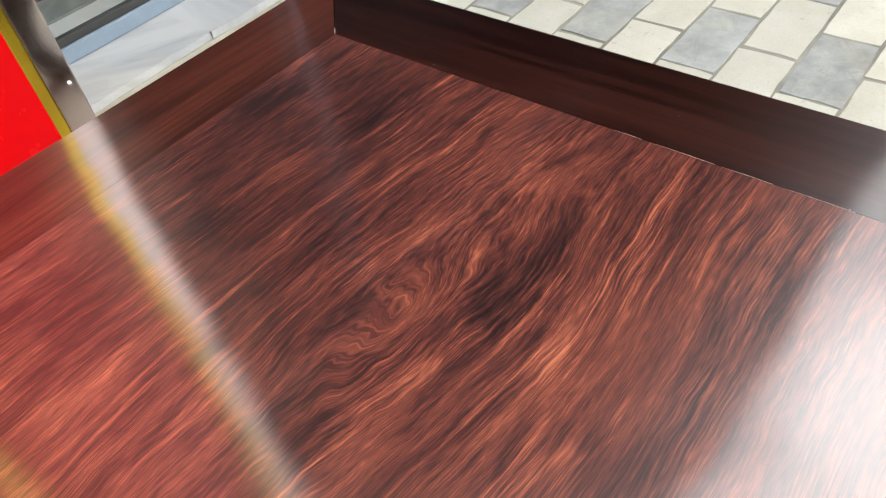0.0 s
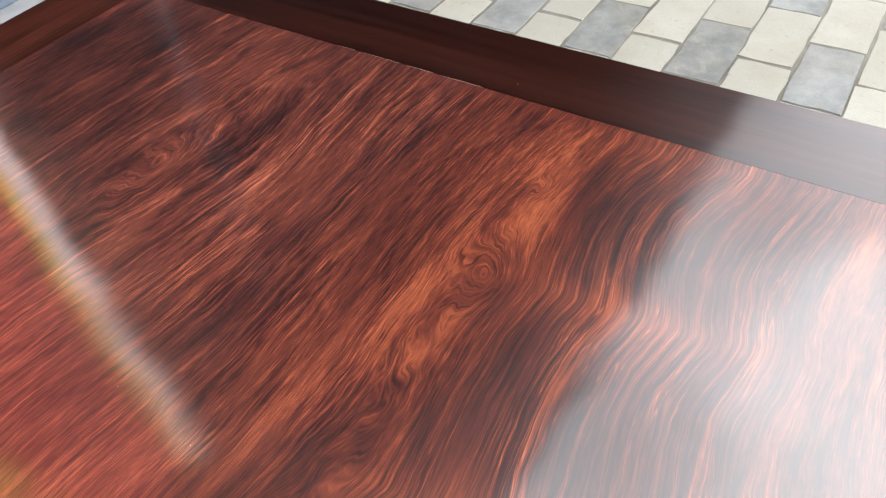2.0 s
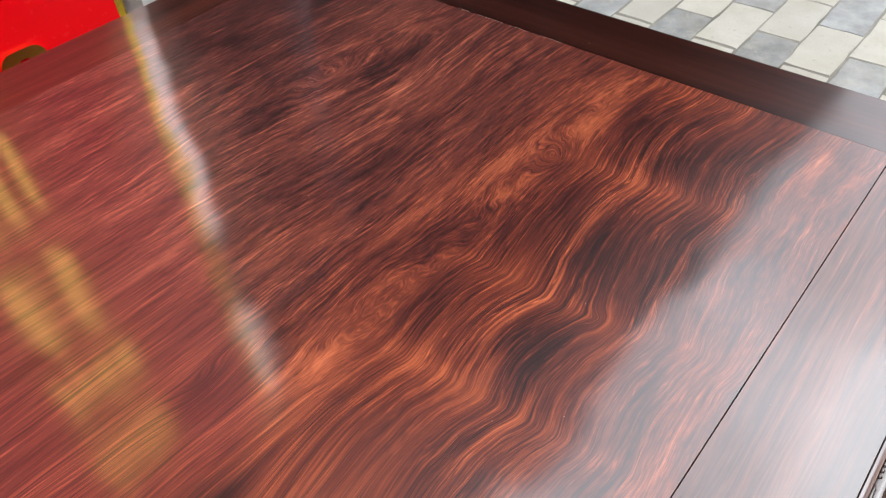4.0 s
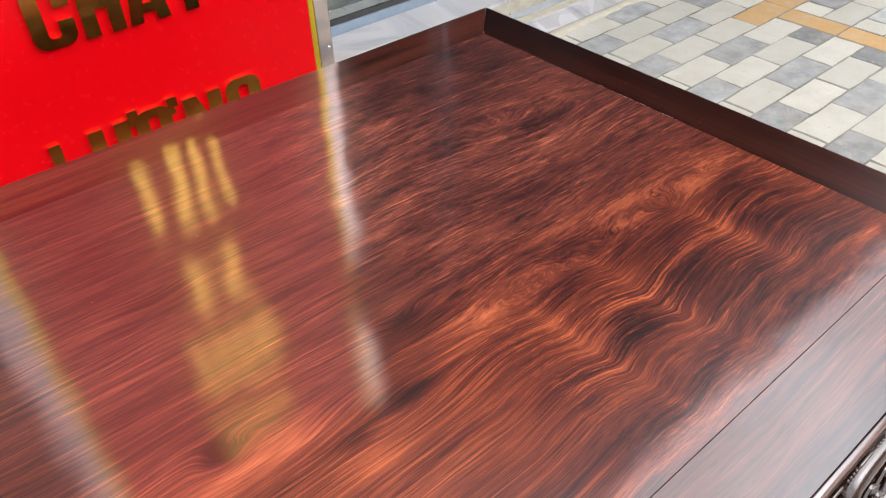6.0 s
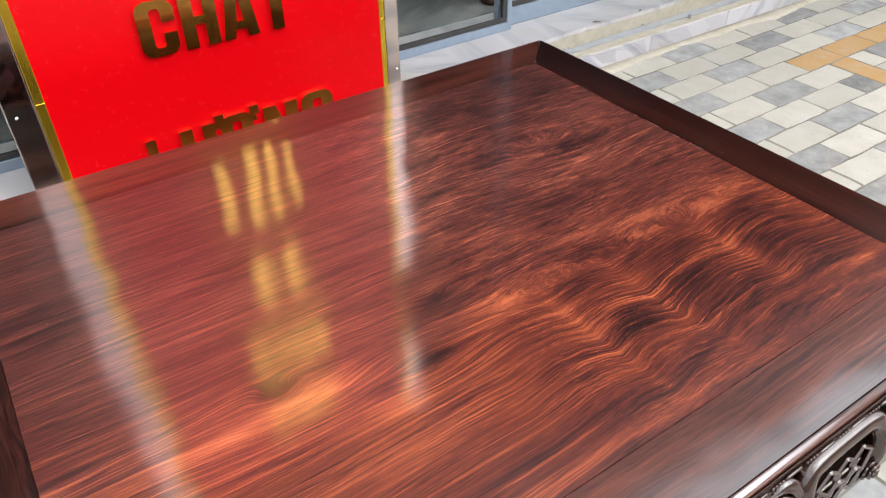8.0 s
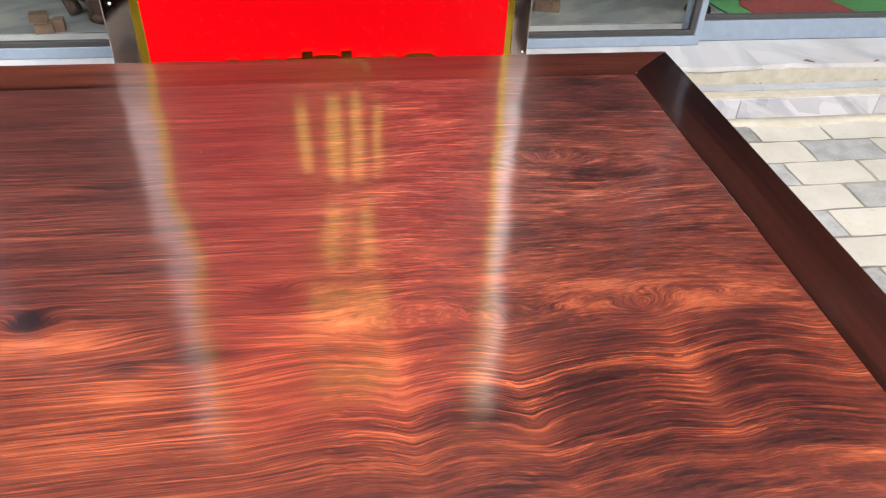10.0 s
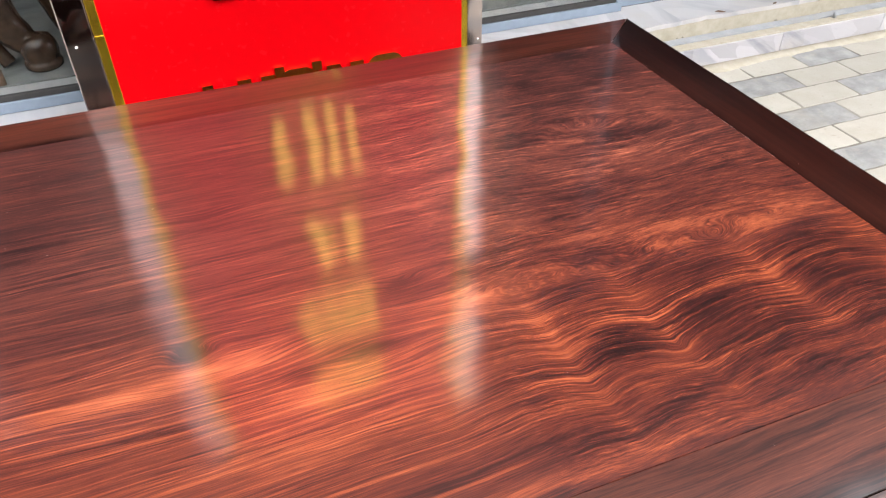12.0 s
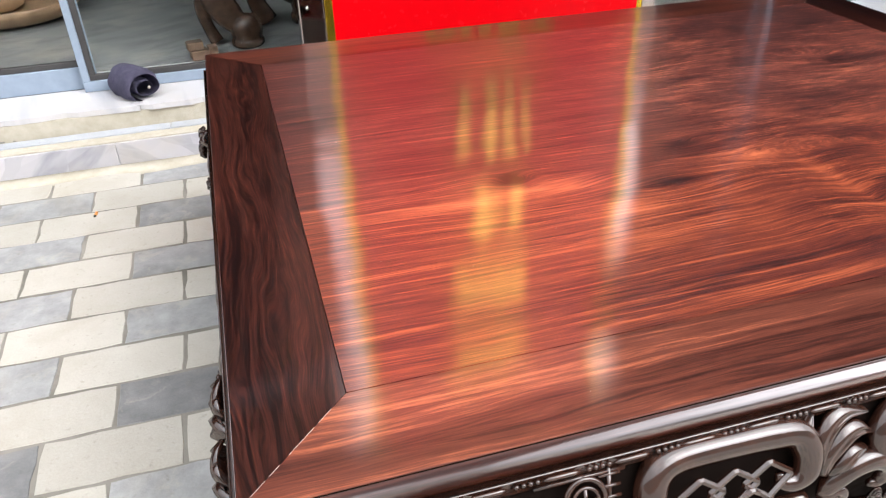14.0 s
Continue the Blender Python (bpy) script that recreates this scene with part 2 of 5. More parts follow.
    # fine pale rings that run on from arch to arch, straighter and weaker on the other half
    plainer = n.math("MULTIPLY", n.node("ShaderNodeMapRange", y, -0.45, -0.85).outputs[0], n.math("SUBTRACT", 1.0, side.outputs[0]))
    rear = n.math("MULTIPLY", n.node("ShaderNodeMapRange", y, -0.78, -0.62).outputs[0], n.node("ShaderNodeMapRange", y, -0.10, -0.25).outputs[0])
    ringed = n.math("MAXIMUM", n.math("MAXIMUM", env, n.math("MULTIPLY", plainer, 1.1)), n.math("MULTIPLY", n.math("MULTIPLY", rear, side.outputs[0]), 0.8))
    for per_metre, seed, wide, push in ((38.0, 61.0, 0.13, 0.22), (83.0, 67.0, 0.18, 0.11)):
        pos = n.math("FRACT", n.math("MULTIPLY_ADD", phi, per_metre, n.math("MULTIPLY", grain(1.6, per_metre * 0.4, seed, 2.0), 2.4)))
        thin = n.node("ShaderNodeMapRange", n.math("ABSOLUTE", n.math("SUBTRACT", pos, 0.5)), 0.0, wide, 1.0, 0.0)
        thin.interpolation_type = "SMOOTHSTEP"
        patchy = n.node("ShaderNodeMapRange", grain(5.0, 30.0, seed + 2.0, 2.0), -0.15, 0.12, 0.15, 1.0).outputs[0]
        lines = n.math("MULTIPLY_ADD", n.math("MULTIPLY", thin.outputs[0], n.math("MULTIPLY", ringed, patchy)), push, lines)
    # smoky ground inside each arch, a broad bright fan along each cusp
    crease = n.math("POWER", n.math("MAXIMUM", n.math("SUBTRACT", 1.0, hump), 0.0), 2.0)
    smoke = n.math("MULTIPLY", hump, n.node("ShaderNodeMapRange", grain(3.0, 16.0, 51.0, 2.0), -0.12, 0.10, 0.03, 0.15).outputs[0])
    lines = n.math("MULTIPLY_ADD", n.math("SUBTRACT", n.math("MULTIPLY", crease, 0.07), smoke), env, lines)
    place = 0.0
    for cx, cy, sx, sy, push in TRACTS:
        place = n.math("MULTIPLY_ADD", spot(cx, cy, sx, sy, -0.9)[0], push, place)
    lines = n.math("MULTIPLY_ADD", place, 0.46, lines)
    # paler towards the front on one half, darker ground between the arches on the other
    front = n.node("ShaderNodeMapRange", y, -0.95, -0.70, 1.0, 0.0).outputs[0]
    lines = n.math("MULTIPLY_ADD", front, n.node("ShaderNodeMapRange", x, -0.95, -0.60, 0.090, -0.010).outputs[0], lines)
    col = n.ramp(lines, (0.16, (0.0165, 0.0080, 0.0082)), (1.0, (0.52, 0.152, 0.071)), (0.32, (0.041, 0.0142, 0.0128)), (0.46, (0.086, 0.0225, 0.0178)), (0.62, (0.168, 0.0420, 0.0260)), (0.80, (0.32, 0.086, 0.0425)))
    # smoky dark smears with fingers along the grain
    smear = n.math("MULTIPLY_ADD", place, -0.20, grain(10.0, 38.0, 11.0, 4.0, 0.6, 0.6))
    smear = n.math("MULTIPLY_ADD", b, -0.45, n.math("MULTIPLY_ADD", c, -0.50, smear))
    smear = n.node("ShaderNodeMapRange", smear, 0.03, 0.28, 0.0, 0.42)
    smear.interpolation_type = "SMOOTHSTEP"
    col = n.mix(smear.outputs[0], col, (0.0190, 0.0094, 0.0096))
    # the wood is browner towards the back
    brown = n.node("ShaderNodeMapRange", y, -0.95, -0.55, 1.03, 0.95).outputs[0]
    col = n.node("ShaderNodeHueSaturation", Saturation=brown, Color=col).outputs[0]
    return sheen(n, col)


def plain_wood(name, along_y=False, shift=0.0, tone=0.0, sway=0.11, stretch=1.0, ior=0.0, contrast=2.1, fine=1.0, broad=1.0, red=1.0, drift=0.0):
    """Straight-grained rosewood, its grain along x or along y."""
    n = Net(name)
    at, x, y, z = n.axes()
    if along_y:
        x, y = y, x
    y = n.math("ADD", n.math("ADD", y, shift), z)
    w = n.noise(n.combine(n.math("MULTIPLY", x, 1.2), n.math("MULTIPLY", y, 6.0), shift), 1.5, 3.0)
    phi = n.math("MULTIPLY_ADD", w, sway, y)
    a = n.noise(n.combine(n.math("MULTIPLY", x, 1.6 * stretch), n.math("MULTIPLY", phi, 22.0), shift), 1.0, 3.0, 0.6)
    b = n.noise(n.combine(n.math("MULTIPLY", x, 4.0 * stretch), n.math("MULTIPLY", phi, 150.0), shift), 1.0, 4.0, 0.65)
    c = n.noise(n.combine(n.math("MULTIPLY", x, 16.0), n.math("MULTIPLY", phi, 420.0), shift), 1.0, 3.0, 0.7)
    val = n.math("MULTIPLY_ADD", n.math("SUBTRACT", c, 0.5), 0.26 * fine, n.math("MULTIPLY_ADD", n.math("SUBTRACT", a, 0.5), 0.46 * broad, n.math("MULTIPLY", n.math("SUBTRACT", b, 0.5), 0.28 * fine)))
    val = n.math("MULTIPLY_ADD", val, contrast, n.math("MULTIPLY_ADD", x, drift, 0.5 + tone))
    col = n.ramp(val, (0.22, DARK), (1.05, BRIGHT), (0.46, (0.050, 0.0140, 0.0098)), (0.74, (0.150, 0.039, 0.0215)))
    col = n.node("ShaderNodeHueSaturation", Saturation=red, Color=col).outputs[0]
    return sheen(n, col, ior)


def carved_wood():
    n = Net("dark carved rosewood")
    at, x, y, z = n.axes()
    a = n.noise(at, 60.0, 3.0)
    col = n.ramp(a, (0.3, (0.018, 0.0080, 0.0056)), (0.8, (0.052, 0.0210, 0.0132)))
    n.bump(n.noise(at, 240.0, 2.0), 0.06, 0.0008)
    return n.done(Base_Color=col, Roughness=0.30, Specular_IOR_Level=0.0, Coat_Weight=1.0, Coat_Roughness=0.12, Coat_IOR=1.75)


def stone(name, base, other, spread=0.08, scale=9.0, rough=0.85):
    """Sawn paving stone; every piece has its own tone."""
    n = Net(name)
    at, x, y, z = n.axes()
    info = n.t.nodes.new("ShaderNodeObjectInfo").outputs["Random"]
    isl = n.t.nodes.new("ShaderNodeNewGeometry").outputs["Random Per Island"]
    rnd = n.math("FRACT", n.math("ADD", info, isl))
    geo = n.t.nodes.new("ShaderNodeNewGeometry").outputs["Position"]
    patch = n.noise(geo, scale, 4.0, 0.6)
    grit = n.noise(geo, 170.0, 3.0, 0.7)
    col = n.mix(n.node("ShaderNodeMapRange", patch, 0.35, 0.7).outputs[0], base, other)
    tone = n.math("ADD", n.math("MULTIPLY", rnd, spread * 2), n.math("MULTIPLY_ADD", grit, 0.24, 0.88 - spread))
    col = n.mix(1.0, col, n.combine(tone, tone, tone), "MULTIPLY")
    stain = n.noise(geo, 3.1, 5.0, 0.65, 0.5)
    col = n.mix(n.node("ShaderNodeMapRange", stain, 0.52, 0.74, 0.0, 0.40).outputs[0], col, (0.30, 0.26, 0.19))
    smear = n.noise(geo, 13.0, 5.0, 0.7, 0.8)
    col = n.mix(n.node("ShaderNodeMapRange", smear, 0.54, 0.70, 0.0, 0.45).outputs[0], col, (0.40, 0.375, 0.315))
    pits = n.noise(geo, 60.0, 3.0, 0.6)
    col = n.mix(n.node("ShaderNodeMapRange", pits, 0.62, 0.75, 0.0, 0.35).outputs[0], col, (0.15, 0.135, 0.11))
    n.bump(n.math("ADD", patch, n.math("MULTIPLY", grit, 0.6)), 0.5, 0.003)
    return n.done(Base_Color=col, Roughness=rough)


def marble(name, base=(0.72, 0.71, 0.72), vein=(0.40, 0.41, 0.44), low=0.46, high=0.66, facet=0.0):
    n = Net(name)
    geo = n.t.nodes.new("ShaderNodeNewGeometry").outputs["Position"]
    isl = n.t.nodes.new("ShaderNodeObjectInfo").outputs["Random"]
    off = n.node("ShaderNodeVectorMath", geo, n.combine(n.math("MULTIPLY", isl, 9.0), n.math("MULTIPLY", isl, 5.0), 0.0)).outputs[0]
    p = n.node("ShaderNodeSeparateXYZ", off).outputs
    up = n.math("ADD", p[1], p[2])
    tilt = n.math("MULTIPLY_ADD", n.math("FRACT", n.math("MULTIPLY", isl, 7.7)), 3.6, -1.8)
    along, over = n.math("MULTIPLY_ADD", up, tilt, p[0]), n.math("MULTIPLY_ADD", up, n.math("MULTIPLY", tilt, -1.0), p[0])
    slant = n.combine(n.math("MULTIPLY", along, 1.6), n.math("MULTIPLY", over, 5.5))
    w = n.noise(slant, 1.0, 4.0, 0.55, 0.4)
    v = n.node("ShaderNodeMapRange", w, low, high).outputs[0]
    cloud = n.noise(off, 5.0, 4.0)
    col = n.mix(n.math("MULTIPLY", v, 0.75), base, vein)
    # broken beds of stone that meet along sharp edges
    beds = n.t.nodes.new("ShaderNodeTexVoronoi")
    beds.inputs["Scale"].default_value = 1.0
    bend = n.math("MULTIPLY", n.math("SUBTRACT", n.noise(off, 9.0, 2.0), 0.5), 0.5)
    n.t.links.new(n.combine(n.math("MULTIPLY_ADD", along, 3.6, bend), n.math("MULTIPLY_ADD", over, 8.0, bend)), beds.inputs["Vector"])
    shade = n.math("MULTIPLY_ADD", n.node("ShaderNodeSeparateXYZ", beds.outputs["Color"]).outputs[0], facet, 1.0 - facet * 0.6)
    col = n.mix(1.0, col, n.combine(shade, shade, shade), "MULTIPLY")
    col = n.mix(n.node("ShaderNodeMapRange", cloud, 0.5, 0.8, 0.0, 0.6).outputs[0], col, (0.50, 0.455, 0.39))
    return n.done(Base_Color=col, Roughness=0.28)


def grit_stuff(name, a, b, scale=14.0, rough=0.9, spec=0.5):
    n = Net(name)
    geo = n.t.nodes.new("ShaderNodeNewGeometry").outputs["Position"]
    w = n.noise(geo, scale, 6.0, 0.65)
    n.bump(n.noise(geo, scale * 9, 4.0, 0.7), 0.5, 0.003)
    return n.done(Base_Color=n.ramp(w, (0.3, a), (0.72, b)), Roughness=rough, Specular_IOR_Level=spec)


def plain(name, colour, rough=0.5, metal=0.0, grain=0.06, scale=30.0, **more):
    n = Net(name)
    geo = n.t.nodes.new("ShaderNodeNewGeometry").outputs["Position"]
    w = n.noise(geo, scale, 3.0)
    lo, hi = (tuple(c * (1 - grain) for c in colour), tuple(min(1, c * (1 + grain)) for c in colour))
    rr = n.node("ShaderNodeMapRange", w, 0.3, 0.7, rough * 0.85, rough * 1.15).outputs[0]
    return n.done(Base_Color=n.ramp(w, (0.3, lo), (0.7, hi)), Roughness=rr, Metallic=metal, **more)


PANEL = panel_wood()
RAIL_X = plain_wood("rosewood rail along the bed", False, 0.37, -0.08, 0.05, 0.40, 0.0, 2.6, 1.0, 1.1, 0.96, -0.16)
RAIL_BACK = plain_wood("brown rosewood rail", False, 7.9, -0.06, 0.03, 0.6, 0.0, 1.8, 1.0)
RAIL_Y = plain_wood("rosewood rail across the bed", True, 1.13, -0.17, 0.10, 0.9, 0.0, 1.5, 2.0, 0.5)
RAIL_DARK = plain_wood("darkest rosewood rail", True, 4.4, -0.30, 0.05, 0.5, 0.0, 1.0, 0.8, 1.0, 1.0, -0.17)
EDGE_X = plain_wood("moulded rosewood edge", False, 2.3, 0.04, 0.02, 0.3, 3.2)
EDGE_Y = plain_wood("moulded rosewood side edge", True, 3.1, 0.0)
CARVED = carved_wood()
# near-black: the shade in gaps, grooves and behind the carving, put into colour
GAP = plain("shade-black gap", (0.008, 0.005, 0.004), 0.9, Specular_IOR_Level=0.05)
FILLER = plain("pale joint filler", (0.42, 0.35, 0.31), 0.6)
PAVE_WHITE = stone("pale sawn paving stone", (0.398, 0.376, 0.321), (0.442, 0.424, 0.372), 0.09, 7.0)
PAVE_GREY = stone("grey sawn paving stone", (0.205, 0.208, 0.205), (0.322, 0.324, 0.318), 0.36, 11.0)
PAVE_ORANGE = stone("ochre painted paving stone", (0.416, 0.242, 0.0871), (0.436, 0.281, 0.135))
JOINT = grit_stuff("pale grey mortar", (0.085, 0.078, 0.062), (0.300, 0.285, 0.245), 2.6)
EARTH = grit_stuff("weathered concrete", (0.30, 0.29, 0.27), (0.42, 0.41, 0.38), 2.5)
RISER = marble("lavender grey marble", (0.475, 0.465, 0.488), (0.262, 0.267, 0.306), 0.48, 0.60, 0.26)
MARBLE = marble("white veined marble", (0.524, 0.514, 0.518), (0.325, 0.334, 0.365), 0.46, 0.66, 0.10)
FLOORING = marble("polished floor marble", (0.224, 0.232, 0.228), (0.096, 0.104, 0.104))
MORTAR = grit_stuff("rough cream mortar", (0.37, 0.335, 0.255), (0.49, 0.455, 0.375), 16)
SLATE = stone("grey step edging", (0.31, 0.33, 0.35), (0.382, 0.397, 0.413), 0.05)
ALU = plain("pale blue coated aluminium", (0.25, 0.305, 0.375), 0.55, 0.0, Specular_IOR_Level=0.2)
GASKET = plain("dark rubber gasket", (0.045, 0.043, 0.042), 0.7)
RED = plain("red gloss acrylic", (0.65, 0.001, 0.004), 0.25, 0.0, 0.01, Specular_IOR_Level=0.2)
GOLD = plain("polished gold sheet", (1.0, 0.56, 0.11), 0.14, 1.0, 0.03, 6.0)
STEEL = plain("mirror stainless steel", (0.66, 0.57, 0.55), 0.10, 1.0, 0.02, 5.0)
GOLD_EDGE = plain("yellow gold edging", (1.0, 0.68, 0.06), 0.24, 0.95, 0.05, 8.0)
BOLT = plain("bright screw cap", (0.8, 0.8, 0.8), 0.25, 1.0)
# facade colours near black: the shade on the front is put into them
PLASTER = grit_stuff("facade plaster with shade in its colour", (0.014, 0.011, 0.009), (0.026, 0.020, 0.016), 1.3, 0.95, 0.02)
UPPER = grit_stuff("warm grey render with shade in its colour", (0.034, 0.025, 0.021), (0.054, 0.041, 0.035), 1.7, 0.95, 0.02)
AWNING = grit_stuff("dark brown awning cloth", (0.040, 0.028, 0.022), (0.062, 0.045, 0.036), 2.2, 0.9, 0.1)
# near-black, so the dimness of the unlit room is put into the colour
INSIDE = grit_stuff("shop wall with dimness in its colour", (0.030, 0.028, 0.025), (0.05, 0.046, 0.041), 1.0, 0.95, 0.05)
CLOTH = grit_stuff("slate blue cloth", (0.085, 0.08, 0.13), (0.14, 0.13, 0.20), 40)
DARKWOOD = plain("dark turned hardwood", (0.050, 0.028, 0.018), 0.22, 0.0, 0.35, 25)
PALEWOOD = plain("pale carved wood", (0.34, 0.22, 0.13), 0.45, 0.0, 0.25, 12)
TANWOOD = plain("unfinished brown timber", (0.16, 0.10, 0.065), 0.55, 0.0, 0.3, 18)
RUG_RED = plain("dark red carpet", (0.24, 0.045, 0.04), 0.95, 0.0, 0.3, 90)
RUG_GREEN = plain("green carpet", (0.07, 0.24, 0.08), 0.95, 0.0, 0.3, 90)
FILTER = plain("orange cork paper", (0.70, 0.30, 0.08), 0.8)


def glass():
    n = Net("shop window glass")
    return n.done(Base_Color=(0.93, 0.96, 0.95), Roughness=0.0, IOR=1.06, Transmission_Weight=1.0)


GLASS = glass()


# ---- mesh helpers ----
def part(name, bm, material, parent=None, label="", smooth=False):
    me = bpy.data.meshes.new(name)
    bmesh.ops.recalc_face_normals(bm, faces=bm.faces)
    bm.to_mesh(me)
    bm.free()
    me.materials.append(material)
    if smooth:
        for p in me.polygons:
            p.use_smooth = True
    ob = new(name, me)
    ob.parent = parent
    if label:
        ob["label"] = label
    return ob


def thing(name, label, category, group="", at=(0, 0, 0), kind=""):
    ob = new(name)
    ob.empty_display_size = 0.05
    ob.location = at
    return tagged(ob, label, category, group, kind)


def box(bm, x0, x1, y0, y1, z0, z1, bevel=0.0, seg=2):
    vs = [bm.verts.new(p) for p in ((x0, y0, z0), (x1, y0, z0), (x1, y1, z0), (x0, y1, z0), (x0, y0, z1), (x1, y0, z1), (x1, y1, z1), (x0, y1, z1))]
    fs = [bm.faces.new([vs[i] for i in q]) for q in ((0, 3, 2, 1), (4, 5, 6, 7), (0, 1, 5, 4), (1, 2, 6, 5), (2, 3, 7, 6), (3, 0, 4, 7))]
    if bevel:
        es = list({e for f in fs for e in f.edges})
        bmesh.ops.bevel(bm, geom=es, offset=bevel, segments=seg, affect="EDGES", profile=0.5)
    return bm


def boxed(*sizes, bevel=0.0, seg=2):
    return box(bmesh.new(), *sizes, bevel=bevel, seg=seg)


def tube(bm, pts, radii, sides=8, flat=1.0, caps=True):
    """A tapered round bar along a line of points; flat squeezes it front to back (along y)."""
    pts = [Vector(p) for p in pts]
    if not hasattr(radii, "__len__"):
        radii = [radii] * len(pts)
    rings = []
    up = Vector((0, 1, 0))
    for i, p in enumerate(pts):
        d = (pts[min(i + 1, len(pts) - 1)] - pts[max(i - 1, 0)]).normalized()
        a = d.cross(up)
        if a.length < 1e-3:
            a = d.cross(Vector((0, 0, 1)))
        a.normalize()
        b = d.cross(a).normalized()
        ring = []
        for k in range(sides):
            w = 2 * math.pi * k / sides
            ring.append(bm.verts.new(p + (a * math.cos(w) + b * flat * math.sin(w)) * radii[i]))
        rings.append(ring)
    for r0, r1 in zip(rings, rings[1:]):
        for k in range(sides):
            bm.faces.new((r0[k], r0[(k + 1) % sides], r1[(k + 1) % sides], r1[k]))
    if caps:
        bm.faces.new(rings[0][::-1])
        bm.faces.new(rings[-1])
    return bm


def smooth_line(pts, steps=6):
    """Catmull-Rom through the points."""
    p = [Vector(q) for q in pts]
    p = [2 * p[0] - p[1]] + p + [2 * p[-1] - p[-2]]
    out = []
    for i in range(1, len(p) - 2):
        for s in range(steps):
            t = s / steps
            out.append(0.5 * ((2 * p[i]) + (p[i + 1] - p[i - 1]) * t + (2 * p[i - 1] - 5 * p[i] + 4 * p[i + 1] - p[i + 2]) * t * t
                              + (3 * p[i] - p[i - 1] - 3 * p[i + 1] + p[i + 2]) * t ** 3))
    return out + [p[-2]]


def lathe(bm, profile, centre=(0, 0, 0), sides=24):
    rings = []
    for r, z in profile:
        rings.append([bm.verts.new((centre[0] + r * math.cos(2 * math.pi * k / sides), centre[1] + r * math.sin(2 * math.pi * k / sides), centre[2] + z)) for k in range(sides)])
    for a, b in zip(rings, rings[1:]):
        for k in range(sides):
            bm.faces.new((a[k], a[(k + 1) % sides], b[(k + 1) % sides], b[k]))
    bm.faces.new(rings[0][::-1])
    bm.faces.new(rings[-1])
    return bm


# ---- ground and step ----
FRONT = 0.69      # face of the lower step
TREAD, SILL = -0.44, -0.36
ground = part("ground", boxed(-400, 400, -400, 400, GROUND - 0.30, GROUND - 0.035), EARTH)
tagged(ground, "weathered grey concrete ground out to the horizon", "ground", kind="structure")
bed = part("pavement", boxed(-4.43, 6.25, -2.62, FRONT, GROUND - 0.034, GROUND - 0.0020), JOINT)
tagged(bed, "stone paved forecourt with sandy joints, cream and grey", "pavement", kind="structure")

step = part("step_1", boxed(-5.2, 7.0, FRONT + 0.022, 1.25, GROUND - 0.02, TREAD - 0.012), MORTAR)
tagged(step, "low shop step with marble riser and grey edging", "step", kind="structure")
upper = part("step_2", boxed(-5.2, 7.0, 0.80, 1.25, TREAD - 0.011, SILL - 0.02), MORTAR)
tagged(upper, "upper step of rough cream mortar under marble slabs", "step", kind="structure")
rnd = random.Random(4)
x = -5.2
while x < 7.0:
    w = 0.60 + rnd.uniform(-0.01, 0.01)
    part("riser_slab", boxed(x + 0.0006, x + w - 0.0006, FRONT, FRONT + 0.02, GROUND - 0.02, TREAD - 0.010, bevel=0.002, seg=1), RISER, step)
    x += w
x = -5.2
while x < 7.0:
    w = 0.78 + rnd.uniform(-0.02, 0.02)
    part("tread_slab", boxed(x + 0.001, x + w - 0.001, 0.745, 0.795, TREAD - 0.011, TREAD + 0.002, bevel=0.002, seg=1), SLATE, step)
    x += w
part("tread_bed", boxed(-5.2, 7.0, FRONT + 0.004, 0.744, TREAD - 0.0115, TREAD - 0.002, bevel=0.003, seg=1), MORTAR, step)
x = -5.2
while x < 7.0:
    w = 0.62 + rnd.uniform(-0.03, 0.03)
    bm = bmesh.new()
    # slabs with a ragged, chipped front edge
    cols = 14
    low, high = [], []
    for i in range(cols + 1):
        xx = x + 0.001 + (w - 0.002) * i / cols
        yy = 0.799 + 0.016 * noise.noise((xx * 2.1, 0.4, 0)) + rnd.uniform(-0.003, 0.003) + (0.012 if rnd.random() < 0.08 else 0)
        low.append((bm.verts.new((xx, yy, SILL - 0.019)), bm.verts.new((xx, 1.24, SILL - 0.019))))
        high.append((bm.verts.new((xx, yy, SILL)), bm.verts.new((xx, 1.24, SILL))))
    for i in range(cols):
        bm.faces.new((low[i][0], low[i + 1][0], high[i + 1][0], high[i][0]))
        bm.faces.new((high[i][0], high[i + 1][0], high[i + 1][1], high[i][1]))
        bm.faces.new((low[i][1], low[i][0], low[i + 1][0], low[i + 1][1])[::-1])
    part("sill_slab", bm, MARBLE, upper)
    x += w
# ragged mortar along the foot of the riser, smeared over the first stones
bm = bmesh.new()
strip = []
for i in range(281):
    xx = -4.4 + 10.6 * i / 280
    reach = 0.050 + 0.085 * abs(noise.noise((xx * 2.3, 1.7, 0))) + 0.026 * noise.noise((xx * 11.0, 4.1, 0))
    strip.append([bm.verts.new((xx, yy, zz)) for yy, zz in ((FRONT - 0.0005, GROUND + 0.0125), (FRONT - reach * 0.4, GROUND + 0.0050), (FRONT - reach, GROUND - 0.004), (FRONT - 0.0005, GROUND - 0.004))])
for a, b in zip(strip, strip[1:]):
    for k in range(4):
        bm.faces.new((a[k], a[(k + 1) % 4], b[(k + 1) % 4], b[k]))
bm.faces.new(strip[0][::-1]); bm.faces.new(strip[-1])
part("mortar_fillet", bm, MORTAR, step, "ragged cream mortar along the riser", smooth=True)
